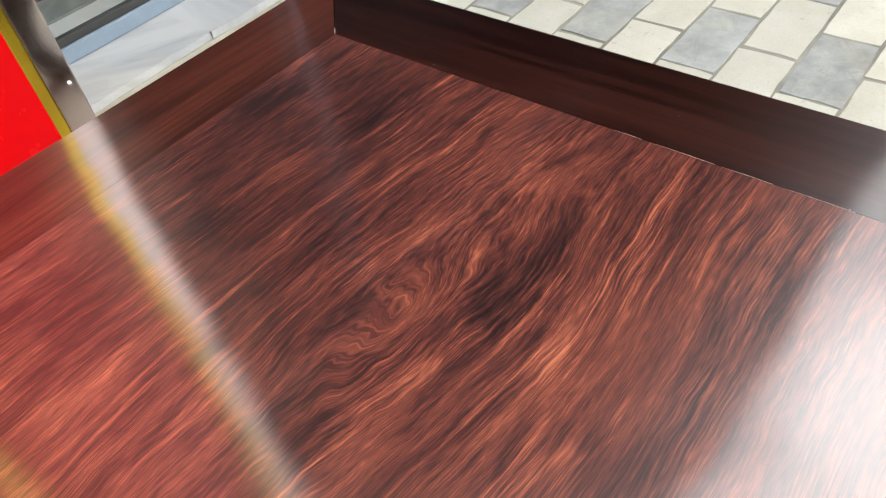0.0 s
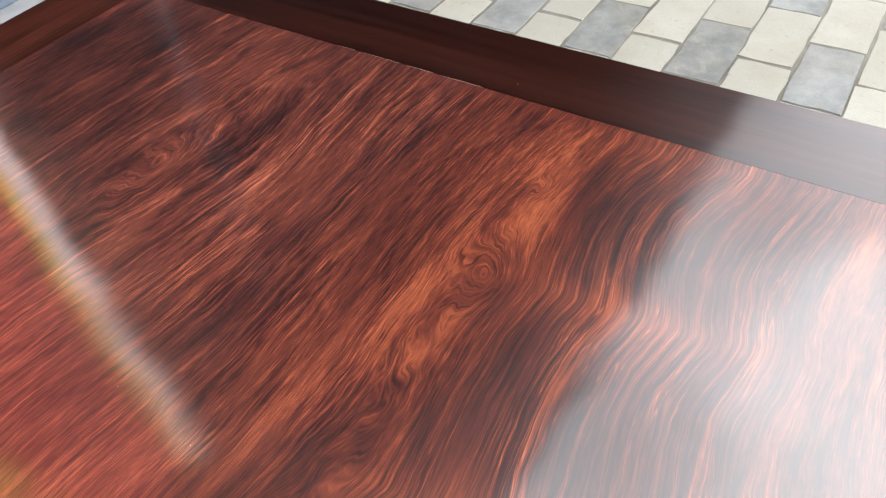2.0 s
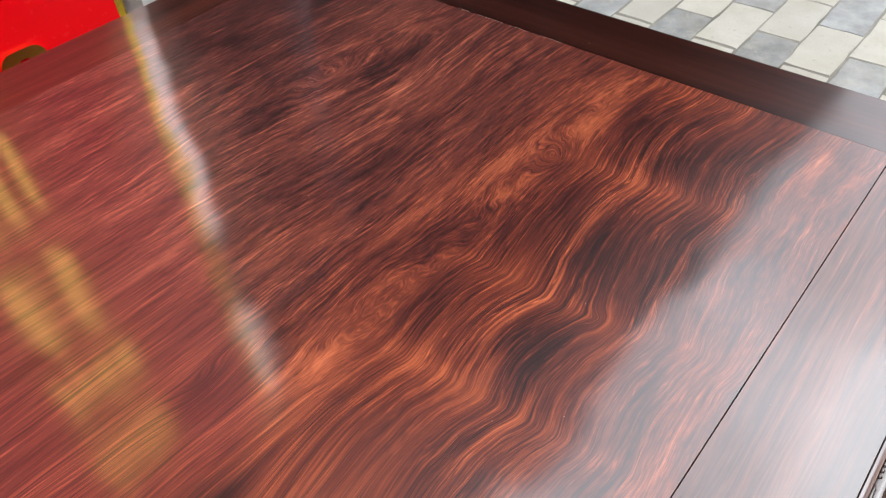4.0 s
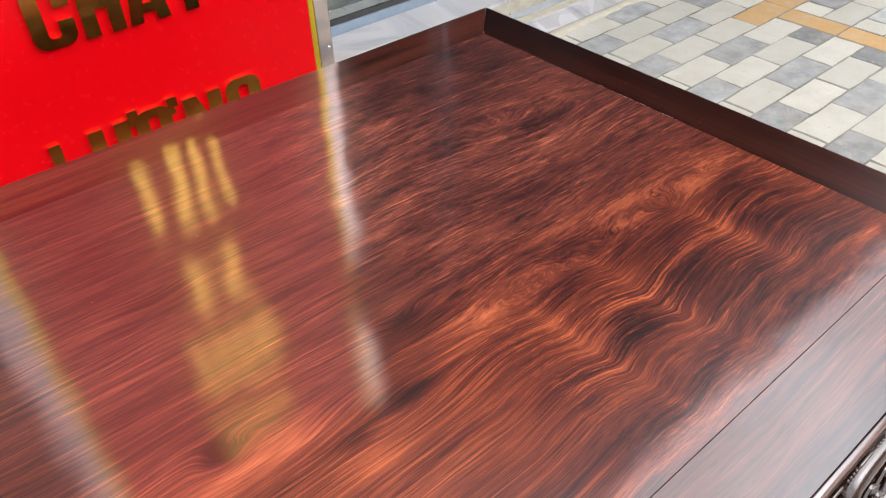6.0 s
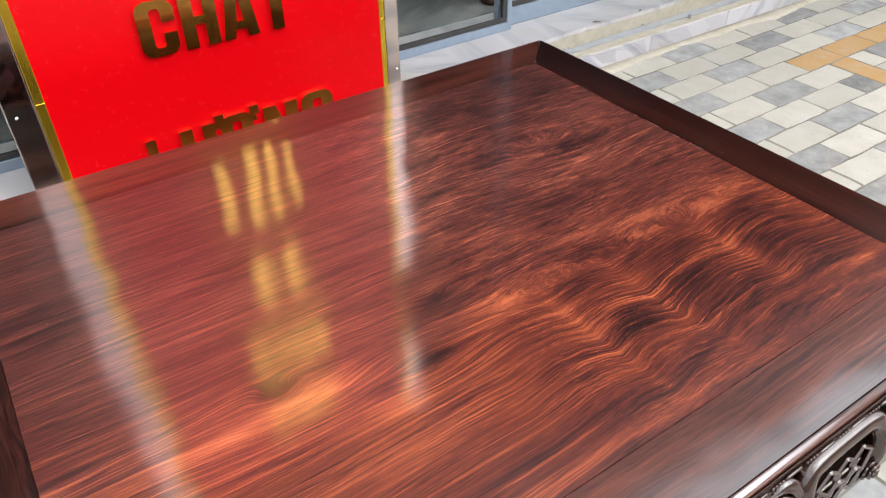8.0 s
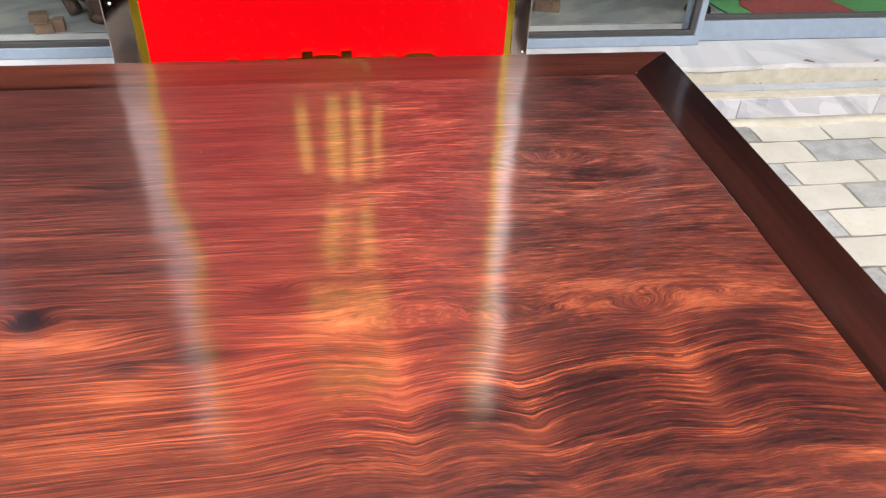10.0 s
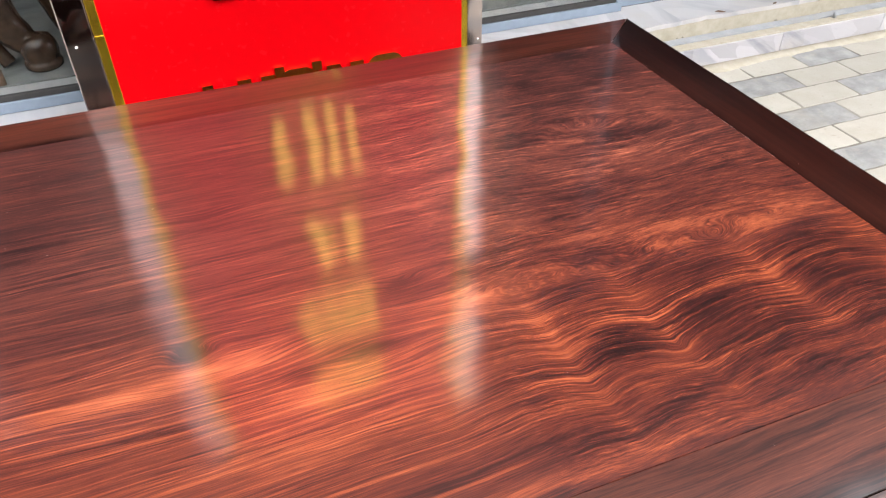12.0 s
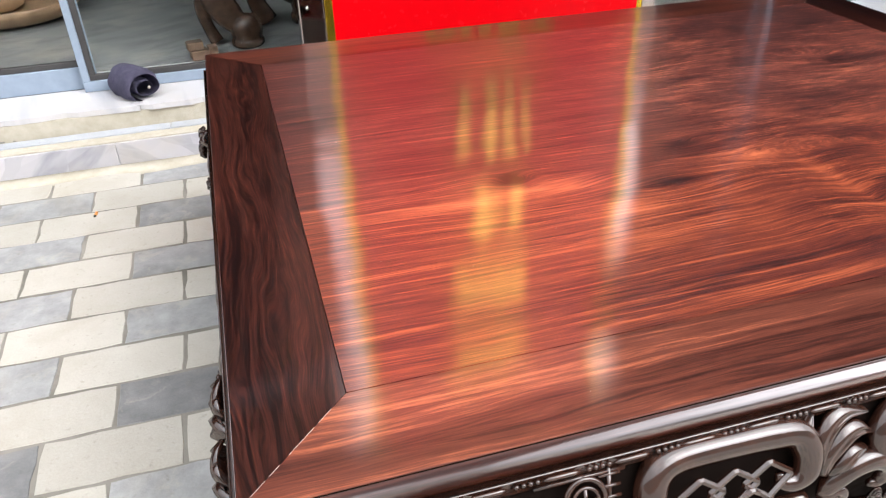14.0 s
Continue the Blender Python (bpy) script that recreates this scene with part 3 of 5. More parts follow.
# splinters of brown wood on the broken edge of the sill
for cx, cy, ln, turn in ((1.108, 0.818, 0.046, -32), (1.402, 0.806, 0.034, 14), (-0.72, 0.83, 0.03, 40)):
    bm = bmesh.new()
    pts = [(-ln / 2, 0, 0.0030), (-ln * 0.2, 0.003, 0.0046), (ln * 0.15, 0.001, 0.0042), (ln / 2, 0.005, 0.0026)]
    tube(bm, pts, [0.0016, 0.0044, 0.0036, 0.0012], 6, 0.7)
    chip = part("wood_splinter", bm, TANWOOD)
    chip.location, chip.rotation_euler = (cx, cy, SILL), (0, 0, radians(turn))
    tagged(chip, "brown splinter of wood lying on the marble sill", "splinter", group="splinters on the sill")
# mortar crumbs and a short peg on the step
bm = bmesh.new()
for i in range(60):
    s = rnd.uniform(0.002, 0.006)
    px = rnd.uniform(-3, 3)
    py = rnd.choice([rnd.uniform(0.79, 0.80), rnd.uniform(0.66, 0.685)])
    pz = TREAD + 0.002 if py > 0.7 else GROUND
    box(bm, px, px + s * rnd.uniform(1, 3), py, py + s, pz, pz + s * 0.7)
tagged(part("crumbs", bm, JOINT), "mortar crumbs along the foot of the steps", "debris", kind="stuff")
bm = bmesh.new()
lathe(bm, [(0.008, 0), (0.010, 0.012), (0.011, 0.020), (0.007, 0.026)], (1.703, 0.728, TREAD - 0.002), 10)
tagged(part("peg", bm, SLATE, smooth=True), "short grey peg standing on the step edging", "peg")

# ---- shop front ----
PANE, BACK = 1.0, 1.045
house = thing("shop_building", "shop building with glass doors and an unseen front coloured dark for shade", "building")
part("wall", boxed(-30, 60, 0.98, 1.25, 2.05, 2.75), PLASTER, house)
part("upper_wall", boxed(-30, 60, 0.975, 1.25, 2.751, 6.6), UPPER, house, "unseen upper wall, warm grey with its shade in the colour")
part("wall_end", boxed(-30, -5.2, 1.0, 1.25, GROUND, 2.049), PLASTER, house)
# unseen dark wall, added past the doors to keep reflections in the top dark
part("wall_end", boxed(2.62, 60, 1.0, 1.25, GROUND, 2.049), PLASTER, house)
part("roof", boxed(-30, 60, 0.98, 9, 6.601, 6.75), PLASTER, house)
part("back_wall", boxed(-30, 60, 8.8, 9, GROUND, 6.6), PLASTER, house)
for xa in (-30, 59.8):
    part("side_wall", boxed(xa, xa + 0.2, 1.251, 8.79, GROUND, 6.6), PLASTER, house)
# sloping awning over the shop front, with a scalloped valance
AWN_Y, AWN_Z = -0.48, 2.40
bm = bmesh.new()
fall = [(0.974, 2.70), (0.974, 2.675), (AWN_Y, AWN_Z - 0.012), (AWN_Y, AWN_Z + 0.012)]
ends = [[bm.verts.new((x, y, z)) for y, z in fall] for x in (0.25, 24.25)]
for k in range(4):
    bm.faces.new((ends[0][k], ends[0][(k + 1) % 4], ends[1][(k + 1) % 4], ends[1][k]))
bm.faces.new(ends[0][::-1]); bm.faces.new(ends[1])
awning = part("awning", bm, AWNING, house, "dark brown awning over the doors")
bm = bmesh.new()
rows = []
for i in range(961):
    x = 0.25 + 24.0 * i / 960
    drop = 0.07 + 0.06 * abs(math.sin(math.pi * x / 0.30))
    rows.append([bm.verts.new((x, AWN_Y - d, z)) for d, z in ((0.001, AWN_Z + 0.010), (0.006, AWN_Z + 0.010), (0.006, AWN_Z - drop), (0.001, AWN_Z - drop))])
for p, q in zip(rows, rows[1:]):
    for k in range(4):
        bm.faces.new((p[k], p[(k + 1) % 4], q[(k + 1) % 4], q[k]))
part("valance", bm, AWNING, awning, "scalloped awning edge")
# unseen block, added so steel and glass mirror less bright sky
far_block = thing("street_building", "unseen plain grey block added to cut low sky out of reflections", "building")
part("wall", boxed(-45, 45, -16.3, -16, GROUND, 8.4), EARTH, far_block)
part("roof", boxed(-45, 45, -22, -16, 8.401, 8.6), EARTH, far_block)
part("back_wall", boxed(-45, 45, -22, -21.7, GROUND, 8.4), EARTH, far_block)
for xa in (-45, 44.7):
    part("side_wall", boxed(xa, xa + 0.3, -21.69, -16.31, GROUND, 8.4), EARTH, far_block)
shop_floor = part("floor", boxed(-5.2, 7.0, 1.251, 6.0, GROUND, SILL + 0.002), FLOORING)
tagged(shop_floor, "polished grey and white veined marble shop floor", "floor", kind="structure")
# walls and ceiling coloured dark for the dim room
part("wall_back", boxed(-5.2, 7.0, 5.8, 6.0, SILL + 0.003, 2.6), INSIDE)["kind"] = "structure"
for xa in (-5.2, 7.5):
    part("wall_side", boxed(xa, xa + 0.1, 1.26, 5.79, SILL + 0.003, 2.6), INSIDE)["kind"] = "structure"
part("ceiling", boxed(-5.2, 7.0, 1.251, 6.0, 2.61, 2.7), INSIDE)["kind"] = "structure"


def door_panel(name, x0, x1, y, rail, stile, label):
    d = thing(name, label, "sliding door", "shop doors", kind="structure")
    z0, z1 = SILL + 0.001, 2.045
    bm = box(bmesh.new(), x0, x1, y, y + 0.038, z0, z0 + rail, bevel=0.003)
    part("bottom_rail", bm, ALU, d)
    part("top_rail", boxed(x0, x1, y, y + 0.038, z1 - 0.06, z1, bevel=0.003), ALU, d)
    for a in (x0, x1 - stile):
        part("stile", boxed(a, a + stile, y + 0.001, y + 0.037, z0 + rail, z1 - 0.06, bevel=0.003), ALU, d)
    g = 0.022
    gx0, gx1, gz0, gz1 = x0 + stile, x1 - stile, z0 + rail, z1 - 0.06
    for a in ((gx0, gx1, gz0, gz0 + g), (gx0, gx1, gz1 - g, gz1), (gx0, gx0 + g, gz0 + g, gz1 - g), (gx1 - g, gx1, gz0 + g, gz1 - g)):
        part("gasket", boxed(a[0], a[1], y + 0.008, y + 0.030, a[2], a[3], bevel=0.003), GASKET, d)
    pane = part("pane", boxed(gx0 + g - 0.004, gx1 - g + 0.004, y + 0.016, y + 0.022, gz0 + g - 0.004, gz1 - g + 0.004), GLASS, d)
    pane.visible_shadow = False
    return d


door_panel("door_1", -2.335, 0.71, PANE, 0.040, 0.027, "glazed sliding door panel in pale blue aluminium")
door_panel("door_2", 0.66, 2.62, BACK, 0.085, 0.014, "glazed sliding door panel with a deep bottom rail")
door_panel("door_3", -5.19, -2.29, BACK, 0.085, 0.014, "glazed sliding door panel with a deep bottom rail")
part("trim", boxed(-5.2, 7.0, BACK, BACK + 0.055, SILL - 0.0005, SILL + 0.0005), GASKET)["kind"] = "structure"

# ---- things inside the shop ----
def root_stand(at, turn=0.0, size=1.0):
    """A polished root that stands on a rounded, banded foot and bends away above it."""
    t = thing("root_stand", "dark glossy root stand with a rounded foot on marble", "stand", at=at)
    t.rotation_euler[2] = turn
    t.scale = (size, size, size)
    part("foot", lathe(bmesh.new(), [(0.062, 0.0), (0.070, 0.006), (0.072, 0.022), (0.068, 0.030), (0.064, 0.034), (0.066, 0.042), (0.070, 0.07), (0.066, 0.10), (0.052, 0.125), (0.02, 0.135)], sides=28), DARKWOOD, t, smooth=True)
    line = smooth_line([(0.0, 0.0, 0.085), (-0.05, 0.02, 0.115), (-0.095, 0.03, 0.18), (-0.115, 0.03, 0.27), (-0.115, 0.02, 0.38), (-0.08, 0.0, 0.52), (-0.05, 0.0, 0.70)], 6)
    bm = bmesh.new()
    n = len(line)
    tube(bm, line, [float(np.interp(i / (n - 1), [0, 0.2, 0.4, 0.65, 0.85, 1], [0.045, 0.062, 0.070, 0.075, 0.095, 0.12])) for i in range(n)], 18)
    for v in bm.verts:
        v.co += v.co.normalized() * 0.012 * noise.noise(v.co * 14.0)
    part("limb", bm, DARKWOOD, t, "bent polished root", smooth=True)
    bm = bmesh.new()
    line = smooth_line([(-0.13, 0.05, 0.012), (-0.155, 0.06, 0.07), (-0.17, 0.05, 0.16), (-0.15, 0.04, 0.28), (-0.12, 0.03, 0.42)], 5)
    n = len(line)
    tube(bm, line, [float(np.interp(i / (n - 1), [0, 0.3, 1], [0.030, 0.026, 0.045])) for i in range(n)], 12)
    part("side_root", bm, DARKWOOD, t, smooth=True)
    return t


root_stand((-1.695, 1.385, SILL + 0.002), 0.0)
root_stand((-1.36, 1.66, SILL + 0.002), 0.3, 1.6)
s = thing("turned_stand", "dark turned wooden stand beside the carpet", "stand", at=(0.86, 1.36, SILL + 0.002))
part("base", lathe(bmesh.new(), [(0.05, 0), (0.06, 0.01), (0.055, 0.03), (0.03, 0.045), (0.04, 0.07), (0.07, 0.10), (0.075, 0.14)], sides=20), DARKWOOD, s, smooth=True)
part("column", lathe(bmesh.new(), [(0.045, 0.14), (0.035, 0.2), (0.05, 0.3), (0.03, 0.5)], sides=20), DARKWOOD, s, smooth=True)


def timber_foot(at, turn):
    t = thing("timber_offcut", "stacked brown timber blocks lying on the shop floor", "timber", "timber blocks", at=at)
    t.rotation_euler[2] = turn
    part("block", boxed(-0.035, 0.035, -0.03, 0.03, 0, 0.04, bevel=0.004), TANWOOD, t)
    part("upper_block", boxed(-0.045, 0.02, -0.02, 0.03, 0.041, 0.075, bevel=0.004), TANWOOD, t)
    part("rail", boxed(0.036, 0.075, -0.025, 0.02, 0.0, 0.05, bevel=0.004), TANWOOD, t)
    return t


timber_foot((-1.905, 1.262, SILL + 0.002), 0.2)
timber_foot((0.15, 1.42, SILL + 0.002), -0.3)

tray = thing("wooden_tray", "pale carved wooden tray with a raised rim", "tray", at=(-2.80, 2.25, SILL + 0.002))
bm = lathe(bmesh.new(), [(0.20, 0), (0.28, 0.02), (0.34, 0.07), (0.36, 0.10), (0.345, 0.105), (0.31, 0.07), (0.25, 0.035), (0.02, 0.03)], sides=32)
part("dish", bm, PALEWOOD, tray, smooth=True)
part("pot", lathe(bmesh.new(), [(0.07, 0.036), (0.11, 0.06), (0.13, 0.12), (0.10, 0.19), (0.07, 0.21)], (-0.05, 0.03, 0), 24), PALEWOOD, tray, smooth=True)

rug = thing("carpet", "dark red carpet with a green border on the marble", "carpet", at=(0, 0, SILL + 0.002))
bm = bmesh.new()
outer = [(1.02, 1.262), (2.9, 1.262), (2.9, 3.2), (0.98, 3.2), (0.96, 1.55), (0.98, 1.40)]
def slab(bm, pts, z0, z1):
    a = [bm.verts.new((x, y, z0)) for x, y in pts]
    b = [bm.verts.new((x, y, z1)) for x, y in pts]
    bm.faces.new(a[::-1]); bm.faces.new(b)
    for i in range(len(pts)):
        j = (i + 1) % len(pts)
        bm.faces.new((a[i], a[j], b[j], b[i]))
    return bm
part("border", slab(bm, outer, 0, 0.006), RUG_GREEN, rug)
part("field", slab(bmesh.new(), [(1.13, 1.263), (1.64, 1.263), (1.60, 1.42), (1.56, 1.52), (1.14, 1.52), (1.10, 1.42)], 0.0062, 0.010), RUG_RED, rug)

# ---- advertising pillar ----
SX0, SX1, SY, SZ0, SZ1 = -1.40, -0.19, 0.70, TREAD + 0.0025, 2.25
sign = thing("advertising_board", "tall glossy red board with gold edging and gold letters", "sign board")
part("face", boxed(SX0, SX1, SY, SY + 0.03, SZ0, SZ1), RED, sign, "flat glossy red face")
for a, b in ((SX0 - 0.028, SX0), (SX1, SX1 + 0.022)):
    z = SZ0
    k = 0
    while z < SZ1:
        h = min(0.42, SZ1 - z)
        part("gold_edging", boxed(a, b, SY - 0.002, SY + 0.03, z, z + h - 0.0012, bevel=0.001, seg=1), GOLD_EDGE, sign, "polished gold edging strip")
        z += h
for a, b in ((SX0 - 0.12, SX0 - 0.030), (SX1 + 0.024, SX1 + 0.088)):
    part("steel_cheek", boxed(a, b, SY + 0.008, SY + 0.09, SZ0, SZ1, bevel=0.004), STEEL, sign, "mirror polished steel strip")
    part("steel_bead", boxed(b - 0.004 if a < -1 else a, b + 0.0015 if a < -1 else a + 0.004, SY - 0.001, SY + 0.0075, SZ0, SZ1, bevel=0.001, seg=1), STEEL, sign)
    for z in (-0.05, 0.43, 0.93, 1.43, 1.93) if a < -1 else (-0.243, 0.35, 0.85, 1.35, 1.85):
        xb = a + 0.03 if a < -1 else b - 0.018
        bm = bmesh.new()
        bmesh.ops.create_uvsphere(bm, u_segments=12, v_segments=8, radius=0.006)
        bmesh.ops.translate(bm, verts=bm.verts, vec=(xb, SY + 0.008, z))
        part("screw_cap", bm, BOLT, sign, smooth=True)


def arc(cx, cz, rx, rz, a0, a1, n=6):
    return [(cx + rx * math.cos(radians(a0 + (a1 - a0) * i / n)), cz + rz * math.sin(radians(a0 + (a1 - a0) * i / n))) for i in range(n + 1)]


def outline(ch, x0, x1, z0, z1):
    """Heavy, narrow block capitals as outlines (one or two pieces each)."""
    w, h = x1 - x0, z1 - z0
    k, t, r, q = 0.36 * w, 0.15 * h, 0.30 * w, 0.10 * w       # stem, bar, outer and inner rounding
    xm, zm = (x0 + x1) / 2, (z0 + z1) / 2
    if ch == "H":
        g = 0.5 * t
        return [[(x0, z0), (x0 + k, z0), (x0 + k, zm - g), (x1 - k, zm - g), (x1 - k, z0), (x1, z0), (x1, z1), (x1 - k, z1), (x1 - k, zm + g), (x0 + k, zm + g), (x0 + k, z1), (x0, z1)]]
    if ch == "T":
        return [[(xm - k / 2, z0), (xm + k / 2, z0), (xm + k / 2, z1 - t), (x1, z1 - t), (x1, z1), (x0, z1), (x0, z1 - t), (xm - k / 2, z1 - t)]]
    if ch == "L":
        return [[(x0, z0), (x1, z0), (x1, z0 + t), (x0 + k, z0 + t), (x0 + k, z1), (x0, z1)]]
    if ch == "N":
        return [[(x0, z0), (x0 + k, z0), (x0 + k, z0 + 0.55 * h), (x1 - k, z0), (x1, z0), (x1, z1), (x1 - k, z1), (x1 - k, z1 - 0.55 * h), (x0 + k, z1), (x0, z1)]]
    if ch == "A":
        a, g = 0.22 * w, 0.16 * h
        left = [(x0, z0), (x0 + 0.31 * w, z0), (x0 + 0.35 * w, z0 + g), (xm, z0 + g), (xm, z0 + g + t), (x0 + 0.40 * w, z0 + g + t), (xm, z1 - 0.16 * h), (xm, z1), (x0 + a, z1)]
        return [left, [(2 * xm - p, v) for p, v in reversed(left)]]
    top_in, low_in = z1 - t, z0 + t
    if ch == "U":
        return [[(x0, z1), (x0, z0 + r)] + arc(x0 + r, z0 + r, r, r, 180, 270) + arc(x1 - r, z0 + r, r, r, 270, 360) + [(x1, z1), (x1 - k, z1)]
                + list(reversed(arc(x0 + k + q, low_in + q, q, q, 180, 270) + arc(x1 - k - q, low_in + q, q, q, 270, 360))) + [(x0 + k, z1)]]
    if ch == "O":
        def half(s):
            out = [(xm, z1)] + arc(x0 + r, z1 - r, r, r, 90, 180) + arc(x0 + r, z0 + r, r, r, 180, 270) + [(xm, z0)]
            inn = [(xm, low_in)] + list(reversed(arc(x0 + k + q, low_in + q, q, q, 180, 270))) + list(reversed(arc(x0 + k + q, top_in - q, q, q, 90, 180))) + [(xm, top_in)]
            loop = out + inn
            return loop if s > 0 else [(2 * xm - p, v) for p, v in reversed(loop)]
        return [half(1), half(-1)]
    stub = zm + 0.10 * h
    body = [(x1, stub)] + arc(x1 - r, z1 - r, r, r, 0, 90) + arc(x0 + r, z1 - r, r, r, 90, 180) + arc(x0 + r, z0 + r, r, r, 180, 270) + arc(x1 - r, z0 + r, r, r, 270, 360)
    inner = list(reversed(arc(x0 + k + q, top_in - q, q, q, 90, 180) + arc(x0 + k + q, low_in + q, q, q, 180, 270) + arc(x1 - k - q, low_in + q, q, q, 270, 360)))
    inner = inner + list(reversed(arc(x1 - k - q, top_in - q, q, q, 0, 90))) + [(x1 - k, stub)]
    if ch == "C":
        return [body + [(x1, zm - 0.10 * h), (x1 - k, zm - 0.10 * h)] + inner]
    return [body + [(x1, zm), (xm, zm), (xm, zm - 0.10 * h), (x1 - k, zm - 0.10 * h)] + inner]


def letter(ch, x0, x1, z0, z1, marks=()):
    """A raised gold letter in the given box, with its marks as bars (x, z, width, height, tilt)."""
    bm = bmesh.new()
    for loop in outline(ch, x0, x1, z0, z1):
        f = [bm.verts.new((p, SY - 0.013, v)) for p, v in loop]
        g = [bm.verts.new((p, SY - 0.0006, v)) for p, v in loop]
        bm.faces.new(f)
        for i in range(len(loop)):
            j = (i + 1) % len(loop)
            bm.faces.new((f[i], f[j], g[j], g[i]))
    ob = part("letter", bm, GOLD, sign, "raised polished gold letter " + ch)
    for cx, cz, w, h, tilt in marks:
        bm = boxed(-w / 2, w / 2, SY - 0.0125, SY - 0.0008, -h / 2, h / 2)
        bmesh.ops.rotate(bm, verts=bm.verts, cent=(0, 0, 0), matrix=Matrix.Rotation(radians(tilt), 3, "Y"))
        bmesh.ops.translate(bm, verts=bm.verts, vec=(cx, 0, cz))
        part("letter_mark", bm, GOLD, ob)
    return ob


letter("C", -1.073, -0.950, 0.043, 0.225)
letter("H", -0.932, -0.812, 0.043, 0.225)
letter("A", -0.800, -0.672, 0.043, 0.225, ((-0.753, 0.255, 0.05, 0.018, -35), (-0.719, 0.255, 0.05, 0.018, 35), (-0.68, 0.285, 0.05, 0.018, -50)))
letter("T", -0.662, -0.539, 0.043, 0.225)
letter("L", -1.147, -1.050, -0.420, -0.238)
letter("U", -1.028, -0.900, -0.420, -0.238, ((-0.880, -0.232, 0.034, 0.034, 0), (-0.889, -0.258, 0.020, 0.018, 0)))
letter("O", -0.880, -0.757, -0.413, -0.229, ((-0.747, -0.232, 0.034, 0.034, 0), (-0.752, -0.262, 0.020, 0.022, 0), (-0.818, -0.428, 0.028, 0.012, 0)))
letter("N", -0.713, -0.577, -0.420, -0.238)
letter("G", -0.560, -0.428, -0.413, -0.229)
# gold lettering higher up that cannot be read, as bars
BARS = [(-0.941, -0.892, 0.41, 0.70), (-0.825, -0.774, 0.39, 0.73), (-0.740, -0.701, 0.39, 0.73), (-0.660, -0.628, 0.42, 0.70),
        (-0.864, -0.808, 0.86, 1.17), (-0.785, -0.765, 0.88, 1.15), (-0.712, -0.663, 0.86, 1.17)]
for k in range(4):
    BARS.append((-0.945 + 0.092 * k, -0.893 + 0.092 * k, 1.28, 1.58 - 0.03 * (k % 2)))
    BARS.append((-0.940 + 0.092 * k, -0.895 + 0.092 * k, 1.72, 2.00 - 0.05 * (k % 2)))
for a, b, z0, z1 in BARS:
    part("gold_bar", boxed(a, b, SY - 0.014, SY - 0.0005, z0, z1, bevel=0.003, seg=1), GOLD, sign, "raised gold bar")

# ---- the daybed ----
W, D, B = 1.70, 1.295, 0.141
daybed = thing("carved_daybed", "polished dark rosewood daybed with figured top panel and pierced carved apron", "daybed", at=(0, 0, 0))
HAIR, TIGHT = 0.0008, 0.0002
part("top_panel", boxed(-W + HAIR, -TIGHT, -D + HAIR, -TIGHT, -0.020, 0.0), PANEL, daybed, "glossy figured rosewood panel with knots and rippled grain")
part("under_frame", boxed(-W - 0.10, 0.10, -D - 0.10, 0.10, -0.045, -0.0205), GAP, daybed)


def ring(name, profile, mats, gap, labels="", sides=(0, 1, 2, 3)):
    """Four mitred bars round the panel, all of one profile (distance out from the panel, height)."""
    corners = [(-W, 0.0), (0.0, 0.0), (0.0, -D), (-W, -D)]
    outs = [(-1, 1), (1, 1), (1, -1), (-1, -1)]
    made = []
    for i in sides:
        j = (i + 1) % 4
        (ax, ay), (bx, by) = corners[i], corners[j]
        along = Vector((bx - ax, by - ay, 0)).normalized() * gap
        bm = bmesh.new()
        ends = []
        for (cx, cy), (ox, oy), s in ((corners[i], outs[i], 1), (corners[j], outs[j], -1)):
            ends.append([bm.verts.new((cx + ox * d + along.x * s, cy + oy * d + along.y * s, h)) for d, h in profile])
        n = len(profile)
        for k in range(n):
            bm.faces.new((ends[0][k], ends[0][(k + 1) % n], ends[1][(k + 1) % n], ends[1][k]))
        bm.faces.new(ends[0][::-1])
        bm.faces.new(ends[1])
        made.append(part(name, bm, mats[i % 2], daybed, labels))
    return made


FLATP = [(HAIR, -0.020), (HAIR, 0.0), (B, 0.0), (B, -0.020)]
CLOSE = [(TIGHT, -0.020), (TIGHT, 0.0), (B, 0.0), (B, -0.020)]
rails = ring("rail", CLOSE, (RAIL_X, RAIL_Y), 0.0006, "mitred rosewood rail", (0, 1)) + ring("rail", FLATP, (RAIL_X, RAIL_Y), 0.0006, "mitred rosewood rail", (3,)) + ring("rail", [(d + 0.0042 if d == B else d, h) for d, h in FLATP], (RAIL_X, RAIL_Y), 0.0006, "mitred rosewood rail", (2,))
rails[0].data.materials[0] = RAIL_BACK
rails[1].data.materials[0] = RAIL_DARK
bull = [(B - 0.015, -0.0440), (B - 0.015, -0.0205), (B + 0.0056, -0.0205), (B + 0.0056, -0.0036)]
for k in range(13):
    w = radians(45 - 79 * k / 12)
    bull.append((B - 0.0150 + 0.030 * math.cos(w), -0.0242 + 0.030 * math.sin(w)))
mo = ring("edge_moulding", bull, (EDGE_X, EDGE_Y), 0.0002, "rounded glossy edge moulding", (2,))
ring("edge_groove", [(B + 0.0044, -0.0190), (B + 0.0044, -0.0024), (B + 0.0054, -0.0036), (B + 0.0054, -0.0190)], (GAP, GAP), 0.0002, "", (2,))
slim = [(B - 0.01, -0.0405), (B - 0.01, -0.0205), (B + 0.0008, -0.0205), (B + 0.0008, -0.0018)]
for k in range(9):
    w = math.pi / 2 - math.pi * k / 8
    slim.append((B + 0.0008 + 0.0018 * math.cos(w), -0.0210 + 0.0195 * math.sin(w)))
